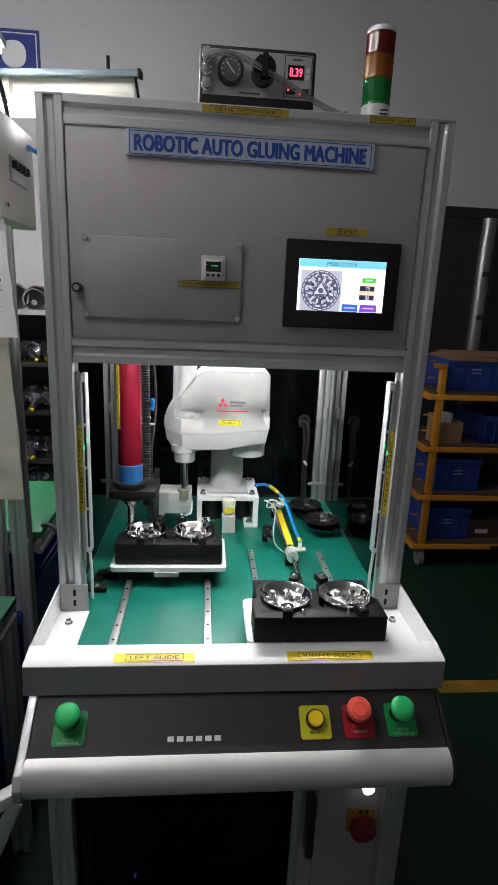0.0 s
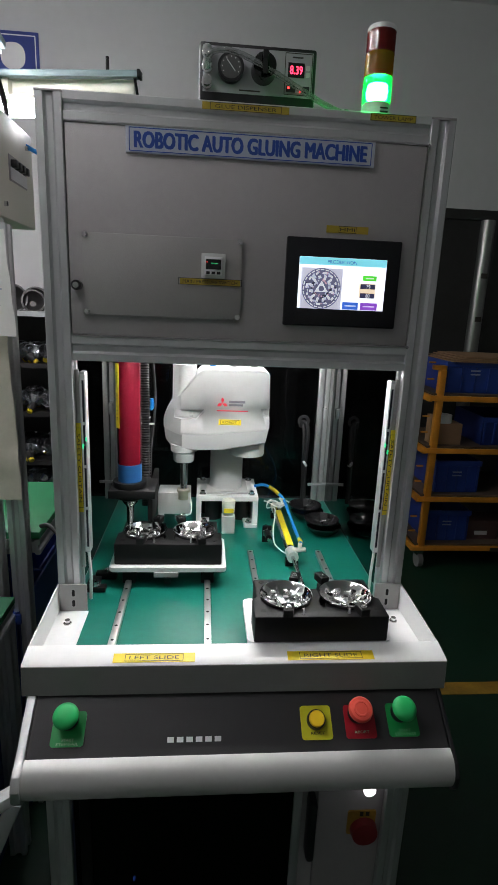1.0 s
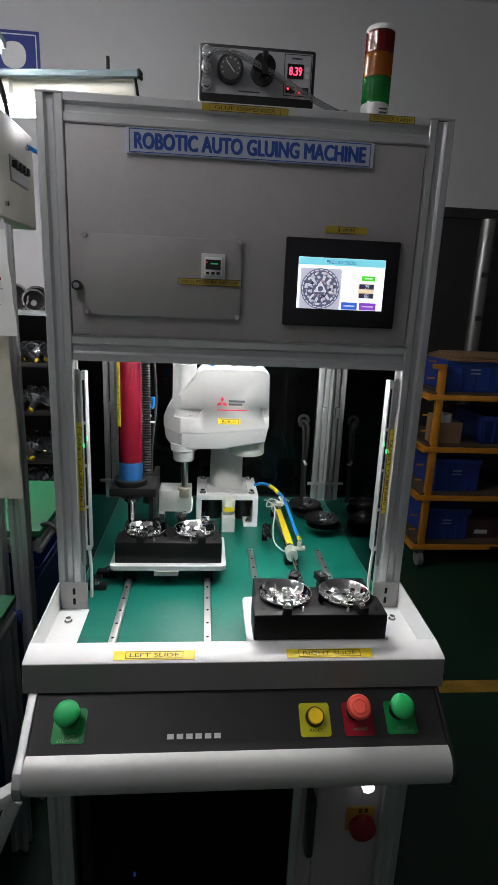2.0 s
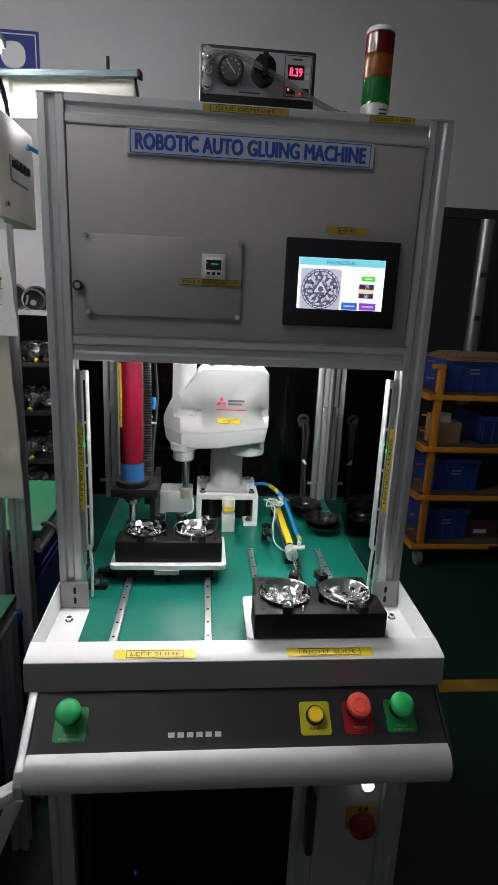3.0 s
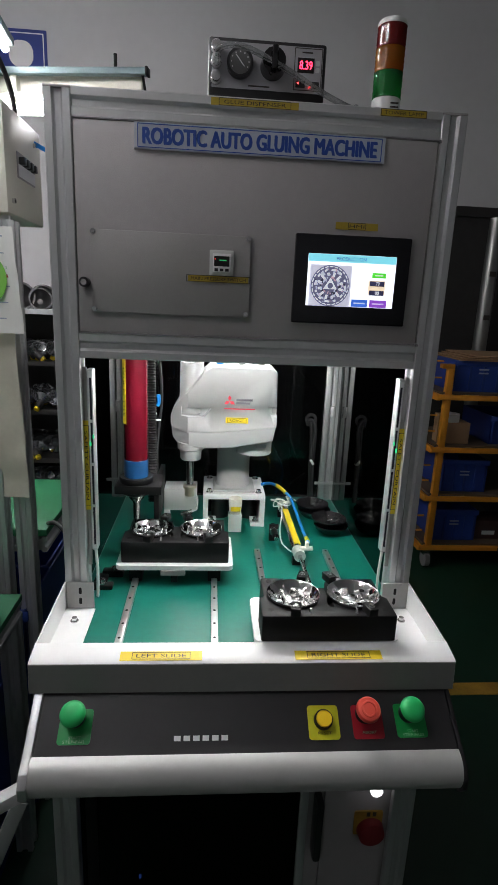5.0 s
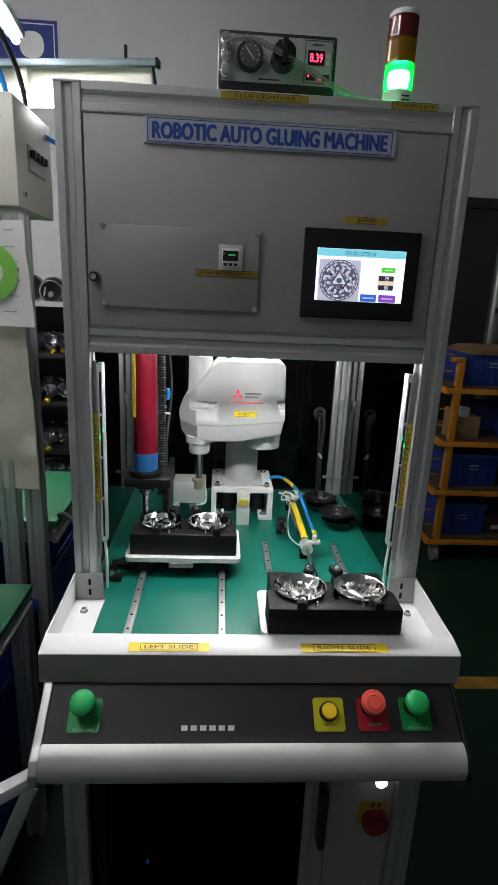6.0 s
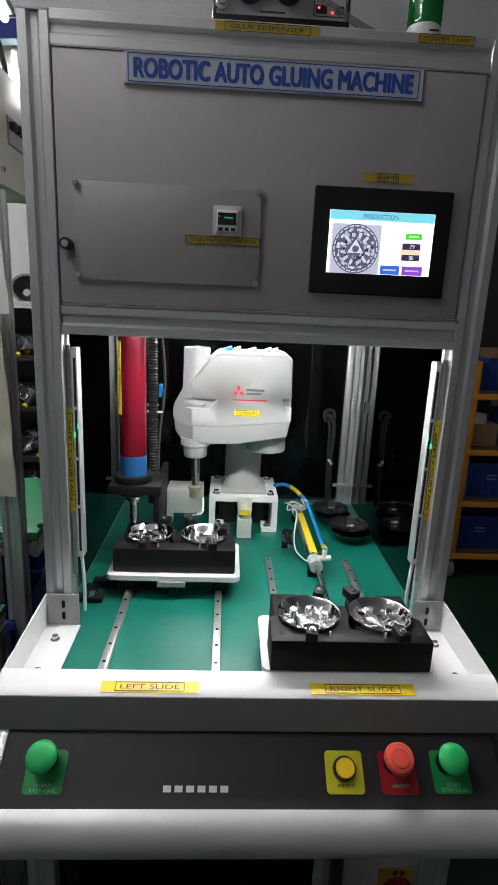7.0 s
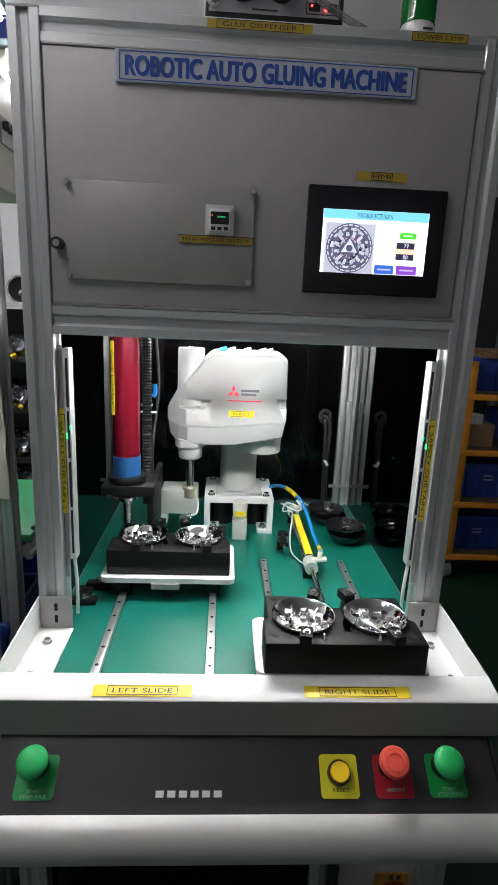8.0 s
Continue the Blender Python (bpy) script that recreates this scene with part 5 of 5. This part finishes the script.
    part("carton", B(1.53, 1.72, 1.93, 2.1, 0.147, 0.26, bevel=0.002), mat("dark carton", (0.08, 0.04, 0.035), 0.7), lb)
    part("paper_label", B(1.575, 1.655, 1.928, 1.929, 0.175, 0.20), PAPER, lb, smooth=False)
    dp = thing("duct_pipe", (1.64, 2.42, 0), "grey galvanised vertical duct pipe", "pipe")
    part("pipe", C((1.64, 2.42, 0.0), (1.64, 2.42, 2.02), 0.042, 36), GALV, dp)
    for z in (1.42, 1.68):
        part("stencil_bar", B(1.615, 1.655, 2.3685, 2.3695, z, z + 0.03), INK, dp, smooth=False)


GALV = mat("galvanised steel", (0.30, 0.31, 0.30), 0.34, 0.85, 0.12, 8)


def left_side():
    nb = thing("neighbour_bench", (-0.9, 0.5, 0), "aluminium-framed bench with a bright green top", "workbench")
    part("green_top", B(-2.2, -0.50, 0.40, 0.82, 0.83, 0.85, bevel=0.002), BENCH_GREEN, nb, "bright green top")
    part("front_edge", profile(bmesh.new(), (-0.522, 0.40, 0.806), (-0.522, 0.82, 0.806)), ALU, nb)
    part("front_beam", profile(bmesh.new(), (-2.2, 0.422, 0.806), (-0.546, 0.422, 0.806)), ALU, nb)
    for x, y in ((-0.5425, 0.375), (-0.602, 0.36)):
        part("post", profile(bmesh.new(), (x, y, 0.0), (x, y, 1.62)), ALU, nb)
    part("near_top", B(-1.4, -0.518, -0.35, 0.24, 0.735, 0.75), mat("dull green mat", (0.02, 0.16, 0.07), 0.5), nb, smooth=False)
    part("near_edge", profile(bmesh.new(), (-0.541, -0.35, 0.711), (-0.541, 0.24, 0.711)), ALU, nb)
    part("near_post", profile(bmesh.new(), (-0.541, 0.217, 0.0), (-0.541, 0.217, 0.688)), ALU, nb)
    part("pale_rail", prism(bmesh.new(), [(-0.012, -0.012), (0.012, -0.012), (0.012, 0.012), (-0.012, 0.012)], look((-0.72, -0.42, 0.590), (-0.36, -0.22, 0.655)) @ pose(0, 0, 0, 180, 0, 0), 0.42, 0.003, 2), WHITE, nb, "white front rail")
    part("slanted_rail", prism(bmesh.new(), [(-0.013, -0.013), (0.013, -0.013), (0.013, 0.013), (-0.013, 0.013)], look((-0.56, -0.16, 0.16), (-0.40, -0.15, 0.56)) @ pose(0, 0, 0, 180, 0, 0), 0.43, 0.002, 2), ALU, nb)
    for x, y, z in ((-0.72, 0.62, 0.44), (-0.75, 0.1, 0.30), (-0.76, 0.95, 0.40)):
        bin_ = crate(x, y, 0, 0.34, 0.55, z + 0.2)
        tagged(bin_, "blue plastic crate under the neighbouring bench")
    for k, pts in enumerate(([(-0.50, 0.42, 0.86), (-0.46, 0.36, 0.885), (-0.42, 0.31, 0.87), (-0.39, 0.28, 0.80)], [(-0.62, -0.05, 0.76), (-0.56, -0.08, 0.72), (-0.54, -0.1, 0.60), (-0.53, -0.11, 0.40)],
                             [(-0.64, -0.08, 0.72), (-0.57, -0.1, 0.68), (-0.535, -0.12, 0.55), (-0.52, -0.14, 0.30)])):
        cb = thing("power_cable", pts[0], "cable hanging by the bench", "cable", "bench cables")
        part("wire", tube(bmesh.new(), pts, 0.006 if k < 2 else 0.009, 10), RUBBER if k != 2 else PLATE_PALE, cb)
    eb = thing("breaker_box", (-0.72, 0.58, 1.64), "cream enamelled electric box with breaker window", "electric box")
    part("case", B(-0.90, -0.565, 0.455, 0.738, 1.648, 1.893, bevel=0.004), CREAM, eb)
    part("breaker_frame", B(-0.567, -0.5625, 0.535, 0.670, 1.742, 1.803, bevel=0.001), PLATE, eb)
    part("breaker_plate", B(-0.5627, -0.5605, 0.54, 0.665, 1.746, 1.774), WHITE, eb, smooth=False)
    for k in range(4):
        part("breaker_toggle", B(-0.562, -0.548, 0.543 + 0.03 * k, 0.561 + 0.03 * k, 1.774, 1.792, bevel=0.002), BLACK_PLASTIC, eb)
    for z in (1.68, 1.85):
        part("box_lock", C((-0.566, 0.49 if z < 1.7 else 0.68, z), (-0.558, 0.49 if z < 1.7 else 0.68, z), 0.006, 16), STEEL, eb)
    part("front_screw", C((-0.60, 0.456, 1.84), (-0.60, 0.451, 1.84), 0.005, 12), BLACK, eb)
    part("cable", tube(bmesh.new(), [(-0.60, 0.55, 1.875), (-0.62, 0.5, 1.98), (-0.68, 0.42, 2.15), (-0.70, 0.4, 2.4)], 0.007), HOSE_BLUE, eb)
    part("cable", tube(bmesh.new(), [(-0.58, 0.60, 1.875), (-0.565, 0.5, 1.95), (-0.62, 0.42, 2.12), (-0.66, 0.4, 2.4)], 0.006), RUBBER, eb)
    part("cable", tube(bmesh.new(), [(-0.57, 0.69, 1.86), (-0.52, 0.72, 1.84), (-0.45, 0.75, 1.82)], 0.006), HOSE_BLUE, eb)
    part("hanger", B(-0.70, -0.57, 0.475, 0.49, 1.60, 1.645), PLATE_PALE, eb, smooth=False)
    pp = thing("paper_notice", (-0.7, 0.32, 1.5), "white printed sheet with a green ring chart", "notice")
    px = -0.506
    ps = part("sheet", wavy(-0.86, px, 1.372, 1.600, 0.318, 0.004, 7, 0.018), PAPER, pp)
    part("ring_mark", lathe(bmesh.new(), [(0.030, 0), (0.062, 0), (0.062, 0.0008), (0.030, 0.0008)], face_front(px - 0.082, 0.304, 1.49), 40, True), mat("green print", (0.25, 0.62, 0.10), 0.6), pp)
    for k in range(6):
        part("printed_bar", flat(bmesh.new(), face_front(px - 0.03 - 0.006 * (k % 3), 0.306, 1.58 - 0.035 * k), 0.03, 0.0022, 0.0004), PRINT_FADED, pp, smooth=False)
    for k, c in enumerate((TAG_GREEN, TAG_RED)):
        part("printed_bar", flat(bmesh.new(), face_front(px - 0.018, 0.306, 1.515 - 0.018 * k), 0.006, 0.007, 0.0004), c, pp, smooth=False)
    cs = thing("hanging_cover", (-0.7, 0.335, 1.15), "creased cream sheet hanging below the notice", "cover sheet")
    part("sheet", wavy(-0.95, -0.527, 0.965, 1.385, 0.335, 0.016, 11, 0.0), KRAFT, cs)
    # storage shelf with lamp units
    su = thing("storage_shelf", (-1.25, 2.3, 0), "steel shelf packed with lamp units", "shelf")
    for z in (0.34, 0.535, 0.822, 1.097, 1.379):
        # boards and lips below the top are painted dark for shade between shelves
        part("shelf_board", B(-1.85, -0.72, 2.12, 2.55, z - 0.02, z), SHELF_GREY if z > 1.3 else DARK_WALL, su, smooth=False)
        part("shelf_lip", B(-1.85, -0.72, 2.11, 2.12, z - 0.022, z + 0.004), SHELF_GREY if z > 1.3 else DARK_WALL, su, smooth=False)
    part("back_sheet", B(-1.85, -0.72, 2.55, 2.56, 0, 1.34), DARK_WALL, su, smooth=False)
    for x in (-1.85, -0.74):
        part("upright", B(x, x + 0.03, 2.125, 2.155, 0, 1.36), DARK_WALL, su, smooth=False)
    first = thing("lamp_unit", (0, 0, 0), "small lamp unit with silver reflector on the shelf", "lamp unit", "stored lamp units")
    M = pose(0, 0, 0.045, 58, 0, 35)
    part("reflector_cup", lathe(bmesh.new(), [(0.012, -0.03), (0.034, -0.01), (0.04, 0.0), (0.036, 0.0), (0.010, -0.024)], M, 20), MIRROR_DULL, first)
    part("lamp_body", C(M @ Vector((0, 0, -0.065)), M @ Vector((0, 0, -0.025)), 0.017, 12), RUBBER, first)
    part("yellow_plug", C(M @ Vector((0, 0, -0.078)), M @ Vector((0, 0, -0.063)), 0.013, 10), YELLOW_TAPE, first)
    rnd = random.Random(11)
    spots = [(x, y, z) for z in (0.342, 0.537, 0.824, 1.099) for y in (2.16, 2.235, 2.31, 2.385, 2.46) for x in (-1.35, -1.285, -1.22, -1.155, -1.09, -1.025, -0.96, -0.895)]
    for k, (x, y, z) in enumerate(spots):
        m = pose(x + rnd.uniform(-0.015, 0.015), y + rnd.uniform(-0.01, 0.01), z + 0.012, rnd.uniform(-12, 0), 0, rnd.uniform(-25, 25) + rnd.choice((0, 0, 120, 200)))
        if k:
            copy_thing(first, m)
        else:
            first.matrix_basis = m @ Matrix.Diagonal((1.2, 1.2, 1.2, 1))
    for x, y, r in ((-1.13, 2.2, 0.075), (-1.02, 2.2, 0.06), (-1.05, 2.36, 0.07), (-0.93, 2.3, 0.06)):
        hl = thing("headlamp_shell", (x, y, 1.379), "grey rounded headlamp shell on the top shelf", "lamp shell", "headlamp shells")
        Mh = pose(x, y, 1.379 + r * 0.9, 75, 0, 20 if x < -1 else -15)
        part("shell", lathe(bmesh.new(), [(r * 0.3, -r), (r * 0.8, -r * 0.5), (r, 0.0), (r * 0.9, 0.01), (r * 0.75, -r * 0.4), (r * 0.25, -r * 0.85)], Mh, 28), mat("smoky shell", (0.03, 0.03, 0.03), 0.3), hl)
        part("trim_ring", lathe(bmesh.new(), [(r, 0.0), (r * 1.06, 0.004), (r * 1.06, 0.012), (r * 0.93, 0.012)], Mh, 28, True), BLACK_PLASTIC, hl)
    # lamps over the neighbouring bench
    rl = thing("light_rail", (-0.8, 1.2, 2.2), "grey-blue steel rail carrying the bench lamp", "rail")
    R = Matrix.Translation((-0.306, 1.158, 0)) @ pose(0, 0, 0, 0, 0, -9.7)

    def rbox(x0, x1, y0, y1, z0, z1, bevel=0.0):
        return box(bmesh.new(), x0, x1, y0, y1, z0, z1, bevel, R)

    part("rail", rbox(-2.76, -0.010, -0.015, 0.015, 2.205, 2.226, 0.002), TEAL, rl)
    part("end_plug", rbox(-0.010, 0.0, -0.019, 0.019, 2.203, 2.228, 0.002), BLACK, rl)
    part("hanger_rod", C(R @ Vector((-0.118, 0, 2.226)), R @ Vector((-0.118, 0, 2.270)), 0.006, 12), BLACK, rl)
    part("hanger_rod", C(R @ Vector((-0.022, 0.04, 2.150)), R @ Vector((-0.022, 0.0, 2.205)), 0.005, 12), BLACK, rl)
    fl = thing("bench_lamp", (-1.2, 1.2, 2.1), "lit fluorescent bench lamp in a cream reflector", "lamp", "bench lamps")
    part("reflector_tray", rbox(-1.9, -0.034, 0.030, 0.050, 2.150, 2.222, 0.004), CREAM, fl)
    # added plate that keeps the tube's light off the wall above
    part("hood", rbox(-1.9, -0.034, -0.022, 0.030, 2.136, 2.146, 0.003), CREAM, fl)
    for u in (-0.5, -1.4):
        part("hanger", rbox(u, u + 0.02, 0.0, 0.034, 2.120, 2.206), CREAM, fl)
    part("tube", rbox(-1.8, -0.10, 0.0, 0.035, 2.084, 2.128, 0.012), TUBE_WHITE, fl)
    fl = thing("bench_lamp", (-0.86, 1.4, 2.3), "lit tube lamp on a slanting aluminium channel", "lamp", "bench lamps")
    a, b = Vector((-0.72, -0.90, 2.46)), Vector((-0.78, 1.15, 2.27))
    part("channel", prism(bmesh.new(), [(-0.03, 0.012), (0.03, 0.012), (0.03, -0.012), (-0.03, -0.012)], look(a, b) @ pose(0, 0, 0, 180), (b - a).length, 0.002, 2), TEAL, fl)
    part("tube", C(a + Vector((0, 0, -0.02)), b + Vector((0, 0, -0.02)), 0.012, 14), SIDE_WHITE, fl)
    po = thing("wall_poster", (-1.2, 2.74, 2.8), "blue poster with white line on the wall", "poster")
    pm = face_front(-1.32, 2.746, 2.83)
    part("sheet", flat(bmesh.new(), pm, 0.50, 0.235, 0.002), POSTER_BLUE, po, smooth=False)
    part("white_line", frame_lines(bmesh.new(), pm @ Matrix.Translation((0, 0, 0.003)), 0.46, 0.195, 0.006), WHITE_INK, po, smooth=False)
    part("white_shape", flat(bmesh.new(), pm @ Matrix.Translation((0, 0, 0.003)), 0.14, 0.14, 0.001, 0.10, -0.01, r=0.06), WHITE_INK, po, smooth=False)


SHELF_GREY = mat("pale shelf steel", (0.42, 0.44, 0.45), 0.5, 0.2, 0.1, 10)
MIRROR_DULL = mat("dull mirror", (0.32, 0.33, 0.35), 0.25, 0.9, 0.15, 20)


def wavy(x0, x1, z0, z1, y, amp, seed, curl):
    """A hanging sheet, slightly buckled, with thickness."""
    bm = bmesh.new()
    nx, nz = 22, 28
    grids = []
    for side in (0, 1):
        g = []
        for j in range(nz + 1):
            row = []
            for i in range(nx + 1):
                u, v = i / nx, j / nz
                x, z = x0 + (x1 - x0) * u, z0 + (z1 - z0) * v
                n = noise.noise(Vector((x * 9 + seed, z * 7, seed))) + 0.5 * noise.noise(Vector((x * 23, z * 19 + seed, 2)))
                edge = 0.006 * noise.noise(Vector((0, z * 14 + seed, 5))) if i == nx else 0
                row.append(bm.verts.new((x + edge + 0.012 * (1 - v) * u, y + amp * n - curl * u ** 6 + 0.0012 * side, z)))
            g.append(row)
        grids.append(g)
    for g in grids:
        for j in range(nz):
            for i in range(nx):
                bm.faces.new((g[j][i], g[j][i + 1], g[j + 1][i + 1], g[j + 1][i]))
    a, b = grids
    ring = [(0, i) for i in range(nx + 1)] + [(j, nx) for j in range(1, nz + 1)] + [(nz, i) for i in range(nx - 1, -1, -1)] + [(j, 0) for j in range(nz - 1, 0, -1)]
    for (j, i), (l, k) in zip(ring, ring[1:] + ring[:1]):
        bm.faces.new((a[j][i], a[l][k], b[l][k], b[j][i]))
    return bm

room()
machine()
console()
touch_panel()
pressure_switch()
dispenser()
bulb = tower()
arm, tool = robot()
bench_things()
cart()
left_side()


def motions():
    """The robot works the nozzle round the first reflector; the green lamp flashes."""
    base = Vector((0.0, 0.44, T))
    a0, t0 = ORG[arm.name] - base, ORG[tool.name] - base
    turns = [(0.0, 0.0), (0.5, 0.05), (1.0, -0.1), (1.5, -0.25), (2.2, -0.8), (3.0, -1.2), (3.5, -0.9), (4.0, -0.9), (4.5, -0.3), (5.0, -0.2), (5.7, -0.4), (6.5, -0.5), (7.0, -0.3), (8.0, -0.2)]
    walk(arm, [(t, pose(*a0, 0, 0, a)) for t, a in turns])
    shift = [(0.0, 0, 0, 0), (0.5, -1.5, -1, -1), (1.0, 0, 0, 0), (1.5, 0, 4, 2), (2.2, 2, 3, 1), (3.0, 4, -1, 0), (3.5, 2, 2, 1), (4.0, 0.5, 4, 2), (4.5, -1, 6, 3), (5.0, -2, 6, 3), (5.7, -1, 6, 3), (6.5, 0, 6, 3),
             (7.0, 0.5, 5, 3), (7.5, 0, 6, 3), (8.0, -0.5, 8, 4)]
    walk(tool, [(t, pose(t0.x + x / 1000, t0.y + y / 1000, t0.z + z / 1000)) for t, x, y, z in shift])
    home = ORG[bulb.name] - Vector((0.221, 0.06, 1.787))
    off, on = pose(*home), pose(home.x, home.y, home.z + 0.0345)
    rows, step = [(0.0, off)], 1 / 30
    for k in range(10):
        c = 0.2 + 0.823 * k
        rows += [(c - 0.10 - step, off), (c - 0.10, on), (c + 0.135, on), (c + 0.135 + step, off)]
    walk(bulb, rows + [(8.0, off)])


motions()
